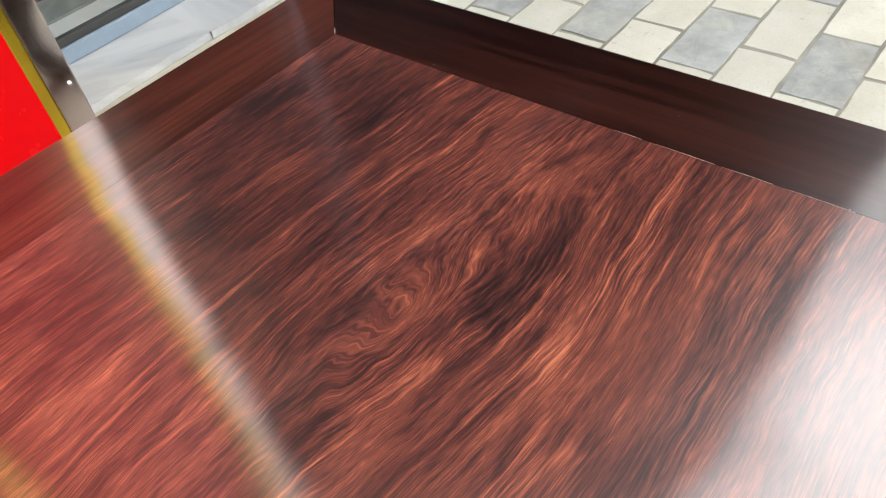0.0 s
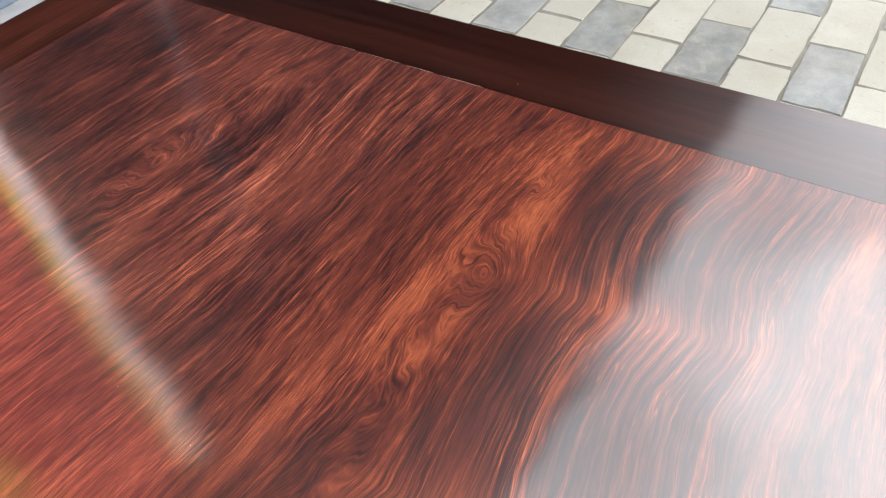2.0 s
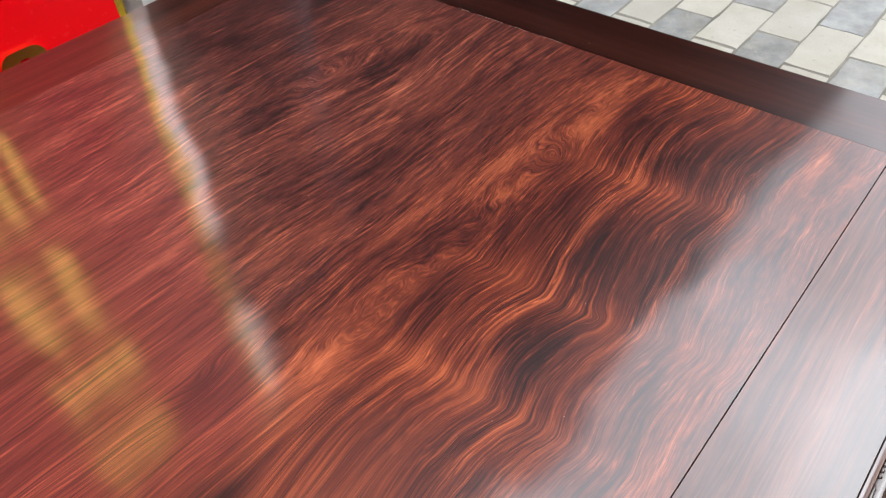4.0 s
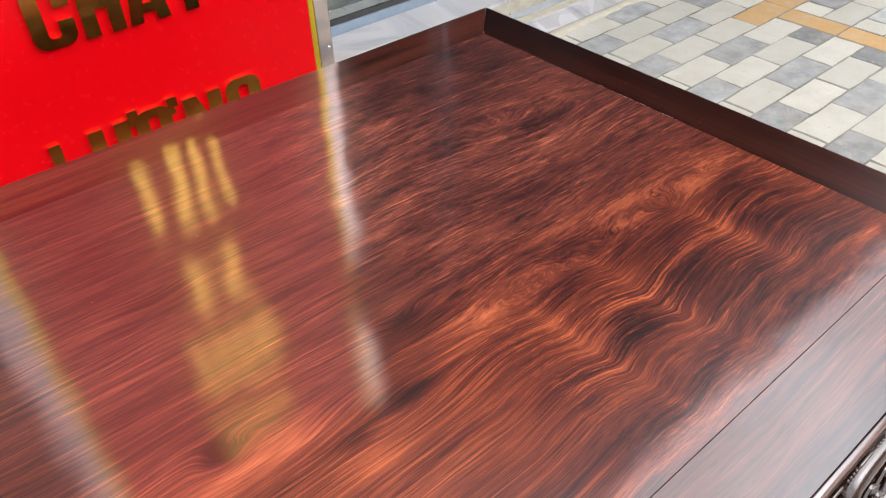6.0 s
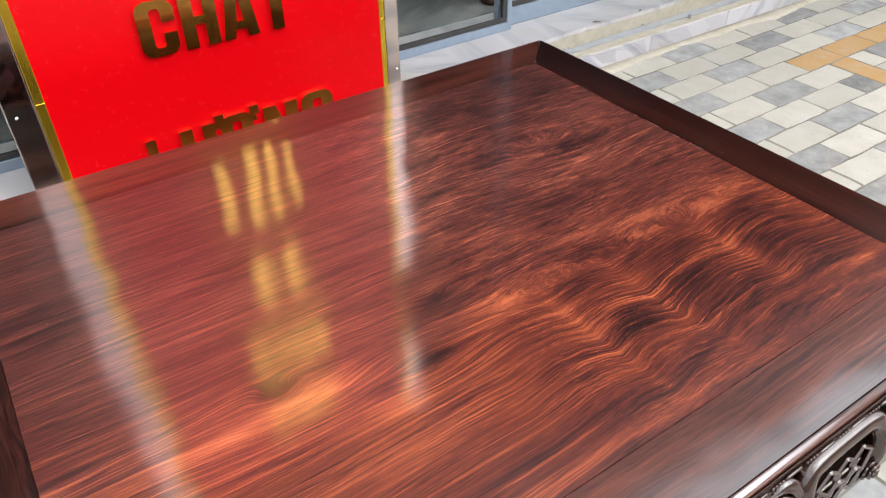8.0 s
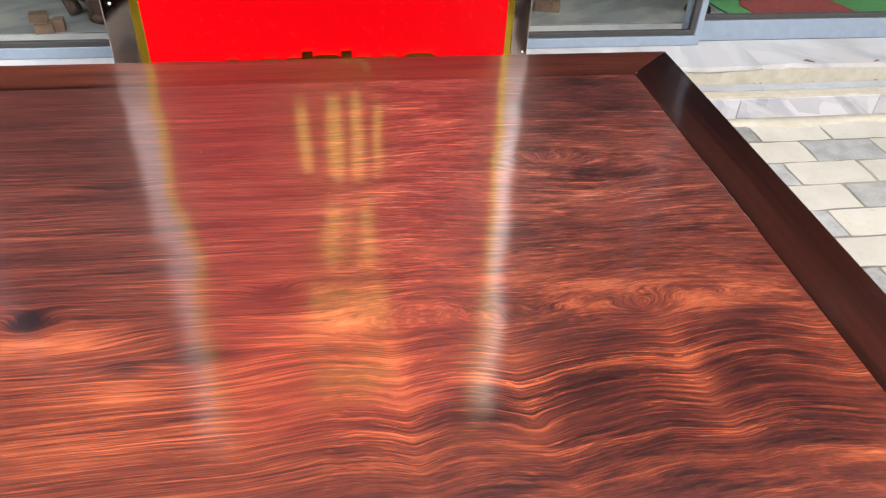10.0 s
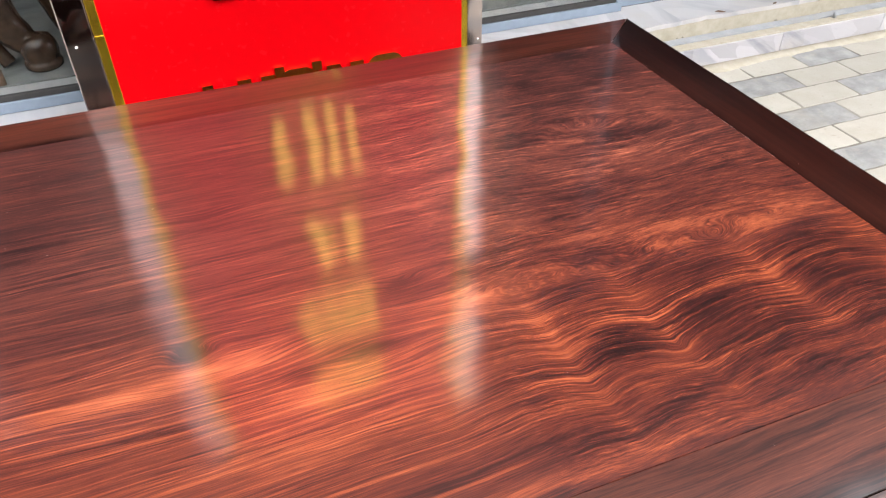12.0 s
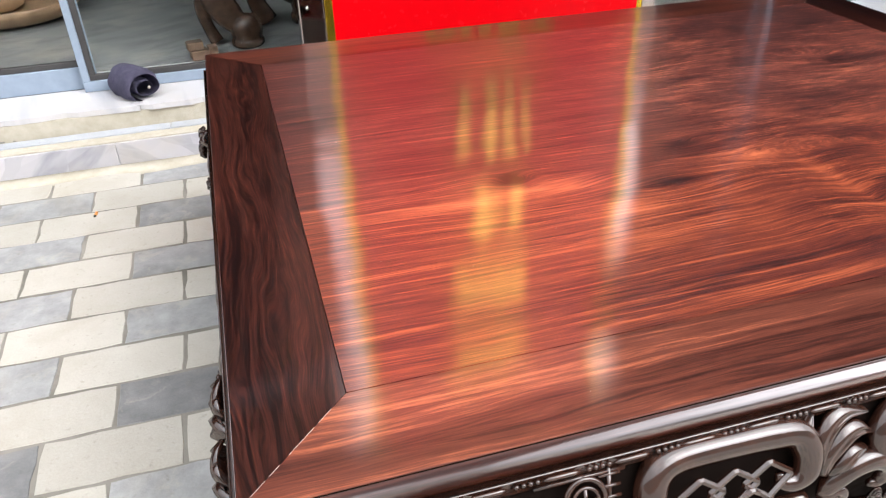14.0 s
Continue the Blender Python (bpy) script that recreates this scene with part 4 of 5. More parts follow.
mo += ring("edge_moulding", slim, (EDGE_X, EDGE_Y), 0.0002, "slim rounded edge moulding", (0, 1, 3))
cove = [(B - 0.03, -0.0474), (B - 0.03, -0.0456), (B + 0.004, -0.0412)]
for k in range(8):
    w = math.pi / 2 * k / 7
    cove.append((B + 0.004 + 0.010 * (1 - math.cos(w)), -0.0413 - 0.0060 * math.sin(w)))
cv = ring("cove_moulding", cove, (CARVED, CARVED), 0.0)
for ob in mo + cv:
    for p in ob.data.polygons:
        p.use_smooth = len(p.vertices) == 4
# pale filler left in the open mitre of one corner
for a, b, r0, r1 in ((0.004, 0.044, 0.0012, 0.0005), (0.112, 0.134, 0.0006, 0.0016), (0.136, 0.1425, 0.0030, 0.0018)):
    part("joint_filler", tube(bmesh.new(), [(a, a, -0.0008), (b, b, -0.0008)], [r0, r1], 6), FILLER, daybed, "pale filler in an open mitre joint")
part("open_joint", slab(bmesh.new(), [(0.012, 0.0112), (0.138, 0.1345), (0.1395, 0.1385), (0.012, 0.0128)], 0.0002, 0.0007), GAP, daybed, "dark open mitre")
bm = bmesh.new()
for a, b in ((0.022, 0.040), (0.046, 0.080), (0.092, 0.104), (0.110, 0.132)):
    tube(bm, [(-W - a, -D - a, -0.0004), (-W - b, -D - b, -0.0004)], 0.0005, 5)
part("joint_filler", bm, FILLER, daybed, "thin broken filler in a mitre joint")
bm = bmesh.new()
for a, b in ((-0.44, -0.475), (-0.485, -0.56), (-0.566, -0.62), (-0.63, -0.70)):
    tube(bm, [(0, a, -0.0004), (0.0003, (a + b) / 2, 0.0), (0, b, -0.0001)], 0.00022, 5)
part("joint_filler", bm, FILLER, daybed, "thin broken filler beside a rail")


def bulge(w):
    """How far the apron swells outwards at the depth w below the top."""
    t = min(max((w - 0.055) / 0.25, 0), 1)
    return 0.012 + 0.034 * math.sin(math.pi * min(t * 1.05, 1))


def spiral(cx, cz, r0, r1, a0, turns, n=18):
    return [(cx + (r0 + (r1 - r0) * i / n) * math.cos(a0 + turns * 2 * math.pi * i / n), cz + (r0 + (r1 - r0) * i / n) * math.sin(a0 + turns * 2 * math.pi * i / n)) for i in range(n + 1)]


def blade(at, s, bu, bw, ang, ln, wd):
    """One acanthus leaf: a ridged blade that bends over towards its tip."""
    bm = bmesh.new()
    rows = []
    w0 = radians(ang)
    n = 13
    u, w = bu, bw
    for i in range(n):
        t = i / (n - 1)
        w2 = w0 + 1.6 * t * t
        du, dw = math.cos(w2), -math.sin(w2)
        if i:
            u, w = u + ln / (n - 1) * du, w + ln / (n - 1) * dw
        half_w = wd * 1.15 * (0.55 + 0.95 * math.sin(math.pi * min(t * 0.8 + 0.12, 1))) * (1 - t ** 4) * (1 + 0.05 * math.sin(t * 16.0))
        rise = 0.012 + 0.026 * math.sin(math.pi * t * 0.8)
        row = []
        for k, (c, r) in enumerate(((-1, -0.008), (-0.55, 0.007), (0, -0.003), (0.55, 0.008), (1, -0.008), (0, -0.018))):
            row.append(bm.verts.new(at(s * (u - dw * half_w * c), w + du * half_w * c, rise + r * (1 - 0.6 * t))))
        rows.append(row)
    for a, b in zip(rows, rows[1:]):
        for k in range(6):
            bm.faces.new((a[k], a[(k + 1) % 6], b[(k + 1) % 6], b[k]))
    bm.faces.new(rows[0][::-1])
    return bm


def acanthus(at, s, line, wide, flutes, out=0.008):
    """A fluted leaf along a bent line, rising from its base and curling over at the tip."""
    bm = bmesh.new()
    mid = smooth_line([(u, w, 0) for u, w in line], 6)
    n, m = len(mid), 6 * flutes + 1
    front, rear = [], []
    for i, p in enumerate(mid):
        d = (mid[min(i + 1, n - 1)] - mid[max(i - 1, 0)]).normalized()
        t = i / (n - 1)
        reach = wide * (0.35 + 0.75 * math.sin(math.pi * (0.12 + 0.80 * t))) * (1 - 0.85 * t ** 6)
        rise = out + 0.012 * math.sin(math.pi * min(t * 0.95 + 0.05, 1))
        for rows, back in ((front, 0.0), (rear, 0.006)):
            row = []
            for j in range(m):
                c = 2 * j / (m - 1) - 1
                lobe = abs(math.sin(math.pi * flutes * (c + 1) / 2))
                sweep = 0.30 * wide * lobe * t                      # lobes run forward of the valleys
                q = reach * c * (0.90 + 0.10 * math.sin(9.0 * t + 2.0 * c))
                h = rise + 0.34 * wide / flutes * (lobe - 0.5) * (0.6 + t) - 0.35 * wide * c * c - back
                row.append(bm.verts.new(at(s * (p.x - d.y * q + d.x * sweep), p.y + d.x * q + d.y * sweep, h)))
            rows.append(row)
    for i in range(n - 1):
        for j in range(m - 1):
            bm.faces.new((front[i][j], front[i][j + 1], front[i + 1][j + 1], front[i + 1][j]))
            bm.faces.new((rear[i][j], rear[i + 1][j], rear[i + 1][j + 1], rear[i][j + 1]))
        for j in (0, m - 1):
            bm.faces.new((front[i][j], front[i + 1][j], rear[i + 1][j], rear[i][j]))
    for i in (0, n - 1):
        for j in range(m - 1):
            bm.faces.new((front[i][j], front[i][j + 1], rear[i][j + 1], rear[i][j]))
    return bm


def apron(half, label):
    """A pierced carved apron; u runs along it from its middle, w is the depth. The front faces -y."""
    root = thing("apron", label, "apron")
    del root["category"]

    def at(u, w, out=0.0):
        w -= 0.012
        return (u, -bulge(w) - out, -w)

    def flow(name, line, radii, out=0.0, sides=8, flat=0.8, steps=5, mirror=True, label_=""):
        for s in ((1, -1) if mirror else (1,)):
            pts = [at(s * u, w, out) for u, w in line]
            pts = smooth_line(pts, steps)
            n = len(pts)
            if hasattr(radii, "__len__"):
                rr = [float(np.interp(i / (n - 1), np.linspace(0, 1, len(radii)), radii)) for i in range(n)]
            else:
                rr = radii
            part(name, tube(bmesh.new(), pts, rr, sides, flat), CARVED, root, label_, smooth=True)

    # bead and reel under the cove
    bm = bmesh.new()
    u = -half
    while u < half - 0.08:
        for k in range(4):
            bmesh.ops.create_uvsphere(bm, u_segments=8, v_segments=6, radius=0.0036, matrix=Matrix.Translation((u + 0.006 + k * 0.0088, -0.0235, -0.0530)))
        tube(bm, [(u + 0.040, -0.0235, -0.0530), (u + 0.046, -0.0235, -0.0530), (u + 0.080, -0.0235, -0.0530), (u + 0.086, -0.0235, -0.0530)], [0.0012, 0.0034, 0.0034, 0.0012], 8)
        u += 0.0925
    part("bead_strip", bm, CARVED, root, "bead-and-reel moulding", smooth=True)
    part("top_rail", boxed(-half, half, -0.0195, 0.012, -0.070, -0.0476, bevel=0.001, seg=1), CARVED, root)
    # near-black sheet added for the shade that shows through the piercings
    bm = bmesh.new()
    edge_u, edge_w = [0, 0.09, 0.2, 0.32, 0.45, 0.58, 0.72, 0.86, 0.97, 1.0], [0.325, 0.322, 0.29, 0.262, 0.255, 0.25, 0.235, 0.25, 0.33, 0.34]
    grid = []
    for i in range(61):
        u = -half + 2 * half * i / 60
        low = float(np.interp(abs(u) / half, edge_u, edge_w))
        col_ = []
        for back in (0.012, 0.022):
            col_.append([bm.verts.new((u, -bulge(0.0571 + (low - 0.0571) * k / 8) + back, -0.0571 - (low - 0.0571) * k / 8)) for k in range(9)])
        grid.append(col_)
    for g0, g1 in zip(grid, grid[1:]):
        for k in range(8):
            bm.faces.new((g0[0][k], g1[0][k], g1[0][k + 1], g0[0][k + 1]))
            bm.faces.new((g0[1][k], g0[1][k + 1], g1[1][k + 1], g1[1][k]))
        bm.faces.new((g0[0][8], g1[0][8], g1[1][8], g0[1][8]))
    part("shade_sheet", bm, GAP, root, "near-black sheet for the shade behind the carving", smooth=True)
    # thick rounded cartouches either side, with hooked ends
    a, b = half * 0.305, half * 0.568
    m = (a + b) / 2
    flow("cartouche", [(a + 0.040, 0.140), (a + 0.034, 0.156), (a + 0.014, 0.160), (a - 0.002, 0.145), (a - 0.002, 0.115), (a + 0.016, 0.092), (a + 0.05, 0.086), (m, 0.084), (b - 0.04, 0.084),
                       (b - 0.008, 0.094), (b + 0.004, 0.12), (b + 0.002, 0.16), (b - 0.008, 0.20), (b - 0.045, 0.225)],
         [0.005, 0.011, 0.015, 0.019, 0.021, 0.021, 0.021, 0.020, 0.020, 0.022, 0.022, 0.020, 0.016, 0.010], 0.006, 14, 0.9)
    # interlaced lozenges inside each cartouche
    for s in (1, -1):
        bm = bmesh.new()
        for row in range(2):
            for i in range(3 - row):
                cu, cw = m - 0.050 + 0.050 * i + 0.025 * row, 0.138 + 0.034 * row
                loop = [(cu - 0.036, cw), (cu, cw - 0.026), (cu + 0.036, cw), (cu, cw + 0.026)]
                ends = [at(s * u, w, 0.011 + 0.004 * (e % 2)) for e, (u, w) in enumerate(loop)]
                sides_ = [Vector(p).lerp(Vector(q), f) for p, q in zip(ends, ends[1:] + ends[:1]) for f in (0.04, 0.5, 0.96)]
                tube(bm, sides_ + sides_[:2], 0.0046, 6, caps=False)
        part("lattice_knot", bm, CARVED, root, "interlaced lozenge knot")
    # central hooked arch and roundel
    c = half * 0.155
    flow("arch", [(c - 0.025, 0.150), (c - 0.012, 0.162), (c + 0.004, 0.152), (c + 0.008, 0.125), (c - 0.004, 0.102), (c - 0.03, 0.092), (0.0, 0.088)],
         [0.006, 0.012, 0.016, 0.018, 0.018, 0.017, 0.016], 0.004, 12, 0.9)
    bm = bmesh.new()
    for r, rad in ((0.068, 0.006), (0.056, 0.003)):
        tube(bm, [at(r * math.cos(k * math.pi / 16), 0.255 + r * math.sin(k * math.pi / 16), 0.012) for k in range(33)], rad, 6, caps=False)
    part("roundel_rim", bm, CARVED, root, smooth=True)
    bm = lathe(bmesh.new(), [(0.060, 0), (0.058, 0.004), (0.03, 0.008), (0.005, 0.009)], sides=28)
    bmesh.ops.rotate(bm, verts=bm.verts, cent=(0, 0, 0), matrix=Matrix.Rotation(radians(90), 3, "X"))
    bmesh.ops.translate(bm, verts=bm.verts, vec=at(0, 0.255, 0.006))
    part("roundel", bm, CARVED, root, "round carved medallion", smooth=True)
    bm = bmesh.new()
    for i in range(-2, 3):
        for j in range(-3, 4):
            if abs(i) * 1.6 + abs(j) < 4.5 and (i + j) % 2 == 0:
                p = at(j * 0.0135, 0.255 + i * 0.016, 0.0135)
                box(bm, p[0] - 0.007, p[0] + 0.007, p[1] - 0.002, p[1] + 0.002, p[2] - 0.0018, p[2] + 0.0018)
    part("fretwork", bm, CARVED, root)
    # a curling acanthus between the cartouches and a fluted shell under the arch
    k = half / 0.85
    for s in (1, -1):
        for tongue, wd in (([(0.232, 0.158), (0.240, 0.122), (0.230, 0.094), (0.202, 0.080), (0.166, 0.086)], 0.013),
                           ([(0.226, 0.165), (0.226, 0.134), (0.206, 0.110), (0.180, 0.104), (0.158, 0.114)], 0.013),
                           ([(0.216, 0.170), (0.206, 0.150), (0.188, 0.136), (0.166, 0.136)], 0.012),
                           ([(0.240, 0.160), (0.256, 0.122), (0.260, 0.092), (0.250, 0.074)], 0.010)):
            part("leaf", acanthus(at, s, [(u * k, w) for u, w in tongue], wd, 2), CARVED, root, "pointed acanthus tongue", smooth=True)
        part("shell", acanthus(at, s, [(0.092 * k, 0.172), (0.068 * k, 0.158), (0.040 * k, 0.142), (0.010, 0.136)], 0.028, 5, 0.002), CARVED, root, "fluted shell under the arch", smooth=True)
    # S scrolls from the leaves to the middle
    flow("scroll", [(0.214 * k, 0.214), (0.212 * k, 0.190), (0.190 * k, 0.168), (0.155 * k, 0.160), (0.126 * k, 0.172), (0.116 * k, 0.196), (0.124 * k, 0.216), (0.138 * k, 0.214)],
         [0.010, 0.016, 0.019, 0.019, 0.017, 0.014, 0.010, 0.006], 0.006, 12, 0.8)
    flow("volute", spiral(0.205 * k, 0.214, 0.024, 0.004, 0.4, 1.6, 16), [0.010, 0.009, 0.008, 0.006], 0.012, 8, steps=2)
    flow("lower_scroll", [(0.244 * k, 0.208), (0.29 * k, 0.212), (0.35 * k, 0.214), (0.41 * k, 0.216)], [0.012, 0.016, 0.015, 0.008], 0.004, 10, 0.8)
    for cx, cz, r, a0, tn in ((0.42, 0.225, 0.026, 1.0, 1.3), (0.64, 0.20, 0.03, 2.0, -1.4), (0.78, 0.17, 0.03, 0.4, 1.4), (0.90, 0.14, 0.026, 2.5, -1.2)):
        flow("curl", spiral(half * cx, cz, r, 0.006, a0, tn, 12), [0.010, 0.009, 0.008, 0.007], 0.006, 6, steps=2)
    flow("lower_rail", [(0.0, 0.325), (half * 0.09, 0.322), (half * 0.2, 0.29), (half * 0.32, 0.262), (half * 0.45, 0.255), (half * 0.58, 0.25), (half * 0.72, 0.235), (half * 0.86, 0.25), (half * 0.97, 0.33)], 0.009, 0.0, 8)
    # flowers
    for s in (1, -1):
        for fu, fw, fr in ((0.100, 0.226, 0.019), (0.128, 0.262, 0.013), (0.092, 0.258, 0.012), (0.142, 0.236, 0.009), (0.36, 0.245, 0.018), (0.545, 0.196, 0.022), (0.82, 0.215, 0.018)):
            bm = bmesh.new()
            cx, cy, cz = at(s * half * fu, fw, 0.014)
            for ring_, (pr, count, lift) in enumerate(((0.95, 6, 0.0), (0.66, 5, 0.3), (0.38, 3, 0.5))):
                for k in range(count):
                    w = 2 * math.pi * (k + 0.4 * ring_) / count + fu * 7
                    line = []
                    for q in range(5):
                        v = w + (q / 4 - 0.5) * 2 * math.pi / count * 1.15
                        rr = fr * pr * (0.86 + 0.18 * math.sin(math.pi * q / 4))
                        line.append((cx + rr * math.cos(v), cy - fr * (lift + 0.12 * math.sin(math.pi * q / 4)), cz + rr * math.sin(v)))
                    tube(bm, line, [fr * 0.09, fr * 0.16, fr * 0.19, fr * 0.16, fr * 0.09], 6)
            bmesh.ops.create_uvsphere(bm, u_segments=10, v_segments=6, radius=fr * 0.82, matrix=Matrix.Translation((cx, cy + fr * 0.1, cz)) @ Matrix.Diagonal((1, 0.5, 1, 1)))
            part("flower", bm, CARVED, root, "carved rose with curled petals", smooth=True)
    # coin with a cross, and its stems, beyond each cartouche
    for s in (1, -1):
        bm = bmesh.new()
        cu = s * half * 0.675
        tube(bm, [at(cu + 0.026 * math.cos(k * math.pi / 12), 0.105 + 0.026 * math.sin(k * math.pi / 12), 0.008) for k in range(25)], 0.004, 6, caps=False)
        tube(bm, [at(cu + 0.017 * math.cos(k * math.pi / 12), 0.105 + 0.017 * math.sin(k * math.pi / 12), 0.010) for k in range(25)], 0.0025, 6, caps=False)
        tube(bm, [at(cu - 0.016, 0.105, 0.010), at(cu + 0.016, 0.105, 0.010)], 0.003, 5)
        tube(bm, [at(cu, 0.089, 0.010), at(cu, 0.121, 0.010)], 0.003, 5)
        part("coin", bm, CARVED, root, "pierced coin ornament", smooth=True)
        bm = bmesh.new()
        su = s * half * 0.635
        tube(bm, [at(su, 0.074, 0.006), at(su, 0.15, 0.006)], 0.0035, 5)
        for k in range(3):
            tube(bm, [at(su - 0.014, 0.082 + 0.014 * k, 0.006), at(su + 0.014, 0.082 + 0.014 * k, 0.006)], 0.0028, 5)
        tube(bm, [at(s * half * 0.61, 0.078, 0.006), at(s * half * 0.75, 0.078, 0.006)], 0.003, 5)
        part("stem", bm, CARVED, root, smooth=True)
        # waving vine to the corner
        part("vine", tube(bmesh.new(), smooth_line([at(s * half * (0.66 + 0.34 * i / 8), 0.15 + 0.03 * math.sin(i * 1.7) + 0.02 * i / 8, 0.004) for i in range(9)], 4), 0.011, 8, 0.8), CARVED, root, smooth=True)
        for i in range(6):
            uu = s * half * (0.70 + 0.05 * i)
            w = radians(60 + 50 * (i % 3))
            line = [at(uu + s * 0.05 * t * math.cos(w), 0.14 - 0.05 * t * math.sin(w) + 0.01 * i, 0.008 + 0.014 * math.sin(math.pi * t)) for t in (0, 0.25, 0.5, 0.75, 1)]
            part("leaf", blade(at, s, abs(uu), 0.15 + 0.01 * i, 60 + 50 * (i % 3), 0.055, 0.016), CARVED, root, smooth=True)
    return root


def flatten(root, m):
    """Makes the apron a part of the bed at the pose m."""
    root.matrix_basis = m
    root.parent = daybed
    return root


front = apron(0.85, "pierced carved front apron with scrolls, flowers and lattice")
flatten(front, pose(-W / 2 - 0.023, -D - B + 0.004, 0))
back = copy_thing(front, pose(-W / 2, B - 0.004, 0, 0, 0, 180))
side = apron(0.66, "pierced carved side apron with scrolls and flowers")
flatten(side, pose(-W - B + 0.036, -D / 2, 0, 0, 0, -90))
other = copy_thing(side, pose(B - 0.036, -D / 2, 0, 0, 0, 90))


def leg(cx, cy, ox, oy):
    """A carved cabriole leg that swells at the knee and curls out at the foot."""
    line = [(0.0, -0.0575), (0.018, -0.10), (0.030, -0.17), (0.020, -0.26), (-0.004, -0.36), (-0.010, -0.44), (0.012, -0.50), (0.030, GROUND + 0.030)]
    pts = smooth_line([(cx + ox * d, cy + oy * d, z) for d, z in line], 5)
    n = len(pts)
    rr = [float(np.interp(i / (n - 1), [0, 0.15, 0.3, 0.55, 0.75, 0.9, 1], [0.055, 0.066, 0.068, 0.045, 0.036, 0.036, 0.030])) for i in range(n)]
    ob = part("leg", tube(bmesh.new(), pts, rr, 14), CARVED, daybed, "carved cabriole leg", smooth=True)
    bm = bmesh.new()
    bmesh.ops.create_uvsphere(bm, u_segments=14, v_segments=8, radius=0.036, matrix=Matrix.Translation((cx + ox * 0.030, cy + oy * 0.030, GROUND + 0.036)))
    part("foot", bm, CARVED, ob, smooth=True)


for lx, ly, ox, oy in ((-W - B + 0.075, -D - B + 0.075, -1, -1), (B - 0.075, -D - B + 0.075, 1, -1), (-W - B + 0.075, B - 0.075, -1, 1), (B - 0.075, B - 0.075, 1, 1)):
    leg(lx, ly, ox, oy)

# pale specks of dust on the lacquer
bm = bmesh.new()
dust = random.Random(12)
for k in range(40):
    px, py, r = dust.uniform(-1.66, 0.10), dust.uniform(-1.40, -0.03), dust.uniform(0.0003, 0.0006)
    bmesh.ops.create_icosphere(bm, subdivisions=1, radius=r, matrix=Matrix.Translation((px, py, r * 0.6)))
tagged(part("dust_specks", bm, FILLER), "pale specks of dust lying on the lacquered top", "dust", kind="stuff")

# ---- loose things ----
rag = thing("folded_cloth", "crumpled slate blue cloth lying on the marble sill", "cloth", at=(-2.14, 0.92, SILL))
def roll(turns, r0, r1, length, squash):
    """Cloth rolled loosely on itself, with creases."""
    bm = bmesh.new()
    n, m = 56, 16
    grid = []
    for i in range(m + 1):
        t = i / m
        row = []
        for k in range(n + 1):
            q = k / n
            w = turns * 2 * math.pi * q
            r = r1 + (r0 - r1) * q
            r *= 1 + 0.16 * noise.noise((t * 3.0, math.cos(w) * 1.2, math.sin(w) * 1.2)) + 0.06 * noise.noise((t * 9.0, w, 3))
            r *= 0.80 + 0.32 * math.sin(math.pi * (0.15 + 0.75 * t))
            row.append(bm.verts.new(((t - 0.5) * length + 0.012 * math.sin(w + 1), r * math.cos(w), max(r * math.sin(w) * squash, -0.040) + 0.041)))
        grid.append(row)
    for i in range(m):
        for k in range(n):
            bm.faces.new((grid[i][k], grid[i][k + 1], grid[i + 1][k + 1], grid[i + 1][k]))
    bmesh.ops.solidify(bm, geom=bm.faces[:], thickness=0.0035)
    return bm


o = part("rolled_cloth", roll(1.7, 0.074, 0.022, 0.19, 0.75), CLOTH, rag, smooth=True)
o.rotation_euler[2] = radians(-60)
o.scale = (0.92, 1.0, 1.22)
bm = bmesh.new()
bmesh.ops.create_icosphere(bm, subdivisions=2, radius=0.006, matrix=Matrix.Translation((0.052, -0.070, 0.046)))
part("bare_end", bm, FILLER, rag, smooth=True)

butt = thing("cigarette_end", "orange cigarette end lying on the paving", "litter", at=(-2.289, 0.338, GROUND + 0.0045))
bm = tube(bmesh.new(), [(0, 0, 0), (0.004, 0.022, 0)], 0.0042, 10)
part("filter", bm, FILTER, butt, smooth=True)
part("ash", tube(bmesh.new(), [(-0.001, -0.006, 0), (0, -0.0002, 0)], [0.003, 0.0042], 10), GASKET, butt, smooth=True)

# ---- paving stones ----
PX, PY = 0.2972, 0.1492
rnd = random.Random(11)
NEAR = ((-3.0, -1.75), (0.10, 3.15))
far = {"w": bmesh.new(), "g": bmesh.new(), "o": bmesh.new()}
shapes = {}


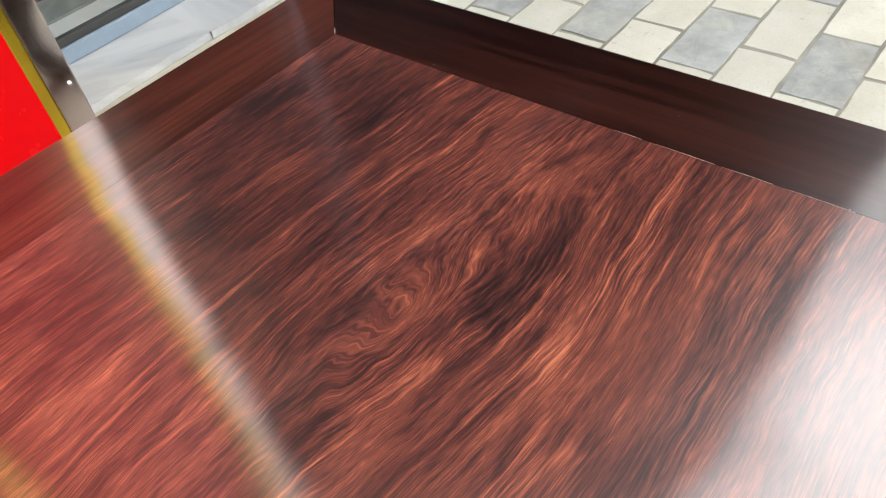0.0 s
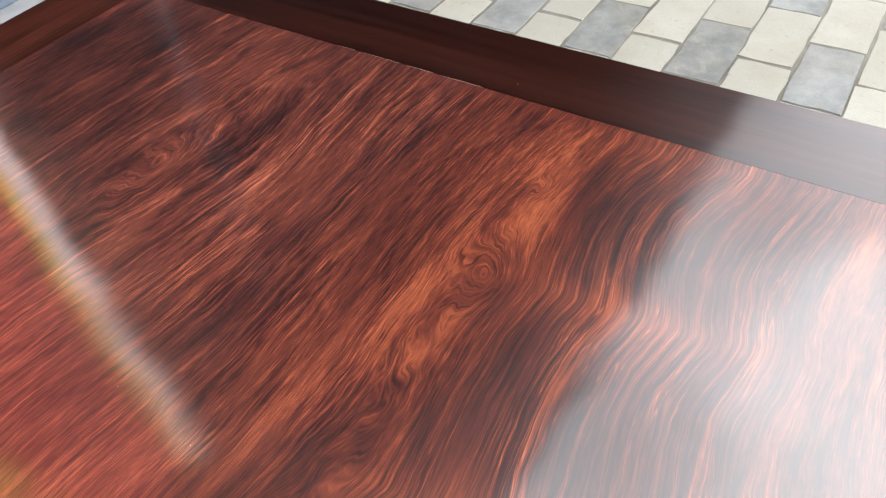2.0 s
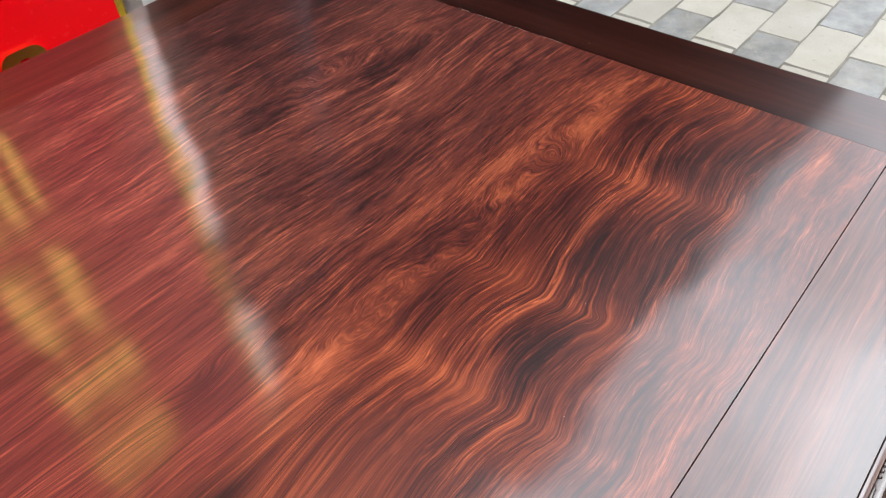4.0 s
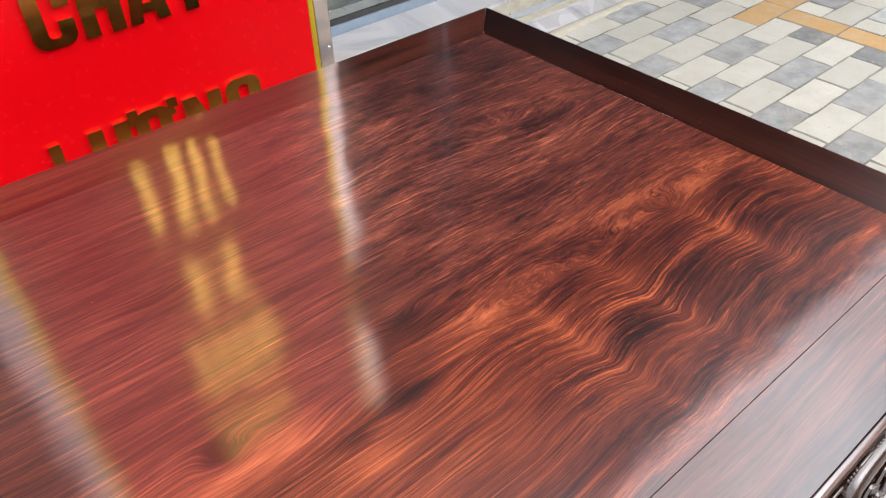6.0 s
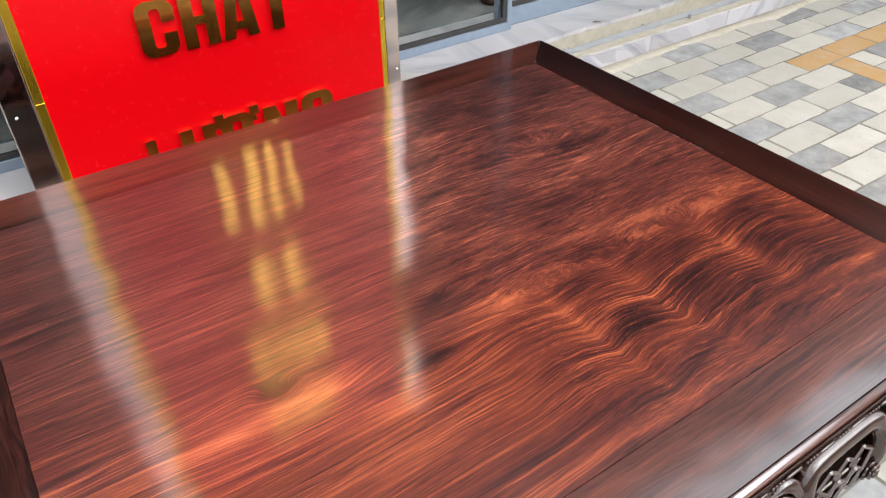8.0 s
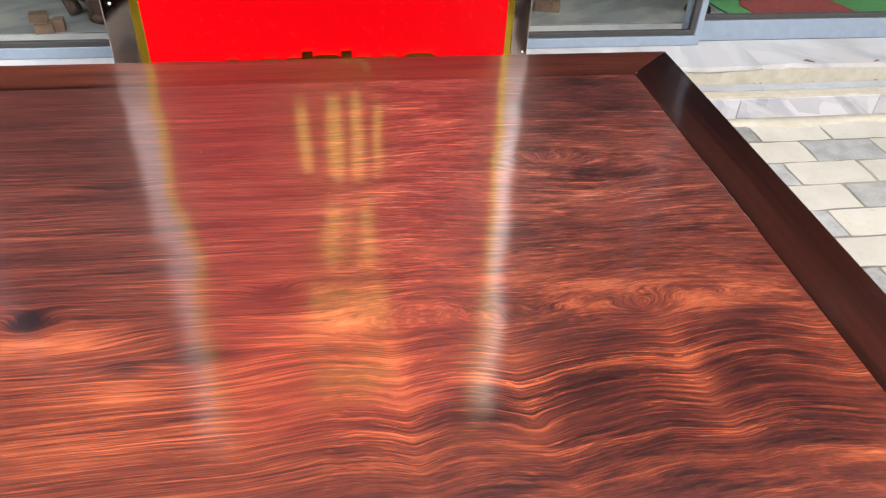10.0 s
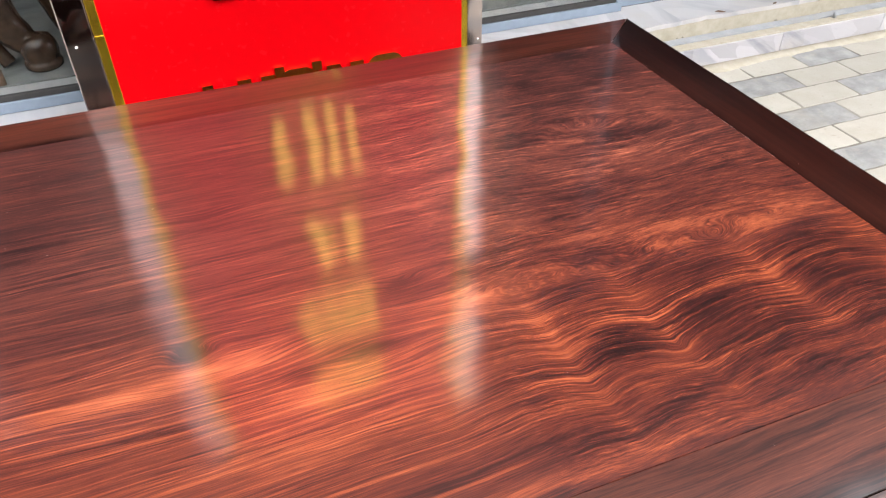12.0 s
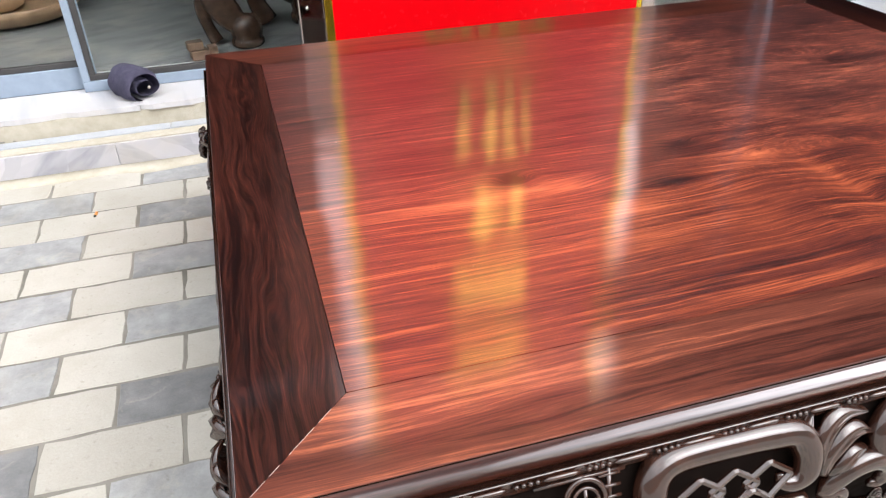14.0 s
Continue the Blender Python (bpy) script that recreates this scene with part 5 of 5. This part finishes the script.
def stone_mesh(w, d, key):
    """One slab with rounded, slightly uneven edges."""
    if key in shapes:
        return shapes[key]
    r = random.Random(str(key))
    bm = bmesh.new()
    def loop(inset, z):
        pts = []
        for a, b in ((0, 0), (0.2, 0), (0.4, 0), (0.6, 0), (0.8, 0), (1, 0), (1, 0.33), (1, 0.67), (1, 1), (0.8, 1), (0.6, 1), (0.4, 1), (0.2, 1), (0, 1), (0, 0.67), (0, 0.33)):
            px, py = (a - 0.5) * w, (b - 0.5) * d
            px -= math.copysign(inset, px) if a in (0, 1) else 0
            py -= math.copysign(inset, py) if b in (0, 1) else 0
            pts.append([px, py, z])
        return pts
    jit = [(r.uniform(-0.0036, 0.0028), r.uniform(-0.0036, 0.0028)) for _ in range(16)]
    rows = []
    for inset, z in ((0.0, -0.03), (0.0, -0.0015), (0.0014, 0.0)):
        rows.append([bm.verts.new((p[0] + j[0], p[1] + j[1], p[2])) for p, j in zip(loop(inset, z), jit)])
    for a, b in zip(rows, rows[1:]):
        for k in range(16):
            bm.faces.new((a[k], a[(k + 1) % 16], b[(k + 1) % 16], b[k]))
    bm.faces.new(rows[-1])
    me = bpy.data.meshes.new("paving_stone")
    bmesh.ops.recalc_face_normals(bm, faces=bm.faces)
    bm.to_mesh(me)
    bm.free()
    shapes[key] = me
    return me


count = 0
for r in range(-18, 4):
    y0 = 0.225 + (r - 1) * PY
    y1 = y0 + PY
    even = (r % 2) == 1
    off = -2.155 if even else -2.304
    for n in range(-9, 29):
        x0 = off + n * PX
        mid = x0 + PX / 2
        if not (-4.5 < x0 and x0 + PX < 6.3):
            continue
        grey = (n % 3 == 0) if even else (n % 3 == 2)
        kind = "g" if grey else "w"
        if r == 0 and 2.0 < mid < 4.6:
            kind = "o"
        if r < 0 and x0 < 2.155 and x0 + PX > 2.015:
            # cut stones on both sides of the ochre line
            for xa, xb in ((x0, 2.009), (2.161, x0 + PX)):
                if xb - xa > 0.05:
                    ob = new("paving_stone", stone_mesh(xb - xa - 0.0085, PY - 0.0085, (kind, "cut", round(xb - xa, 3))))
                    if not ob.data.materials:
                        ob.data.materials.append(PAVE_GREY if kind == "g" else PAVE_WHITE)
                    ob.parent = bed
                    ob.location = ((xa + xb) / 2, (y0 + y1) / 2, GROUND + rnd.uniform(-0.0010, 0.0010))
            continue
        cx, cy = mid, min((y0 + y1) / 2, 1)
        w, d = PX - 0.009 + rnd.uniform(-0.003, 0.002), PY - 0.008 + rnd.uniform(-0.003, 0.002)
        z = GROUND + rnd.uniform(-0.0010, 0.0010)
        near = any(a < mid < b for a, b in NEAR) and -1.40 < cy and count < 300
        if near:
            count += 1
            me = stone_mesh(PX - 0.0085, PY - 0.0085, (kind, rnd.randrange(9)))
            if not me.materials:
                me.materials.append({"w": PAVE_WHITE, "g": PAVE_GREY, "o": PAVE_ORANGE}[kind])
            ob = new("paving_stone", me)
            ob.parent = bed
            ob.location = (cx + rnd.uniform(-0.0018, 0.0018), cy + rnd.uniform(-0.0015, 0.0015), z)
            ob.rotation_euler = (rnd.uniform(-0.003, 0.003), rnd.uniform(-0.002, 0.002), rnd.uniform(-0.006, 0.006))
        else:
            box(far[kind], cx - w / 2, cx + w / 2, cy - d / 2, cy + d / 2, GROUND - 0.03, z)
for k in range(9):
    ob = new("paving_stone", stone_mesh(PY - 0.006, PX - 0.006, ("o", "turned")))
    if not ob.data.materials:
        ob.data.materials.append(PAVE_ORANGE)
    ob.parent = bed
    ob.location = (2.085, 0.072 - PX * (k + 0.5), GROUND)
for kind, m in (("w", PAVE_WHITE), ("g", PAVE_GREY), ("o", PAVE_ORANGE)):
    if len(far[kind].verts):
        part("far_paving", far[kind], m, bed)["kind"] = "stuff"
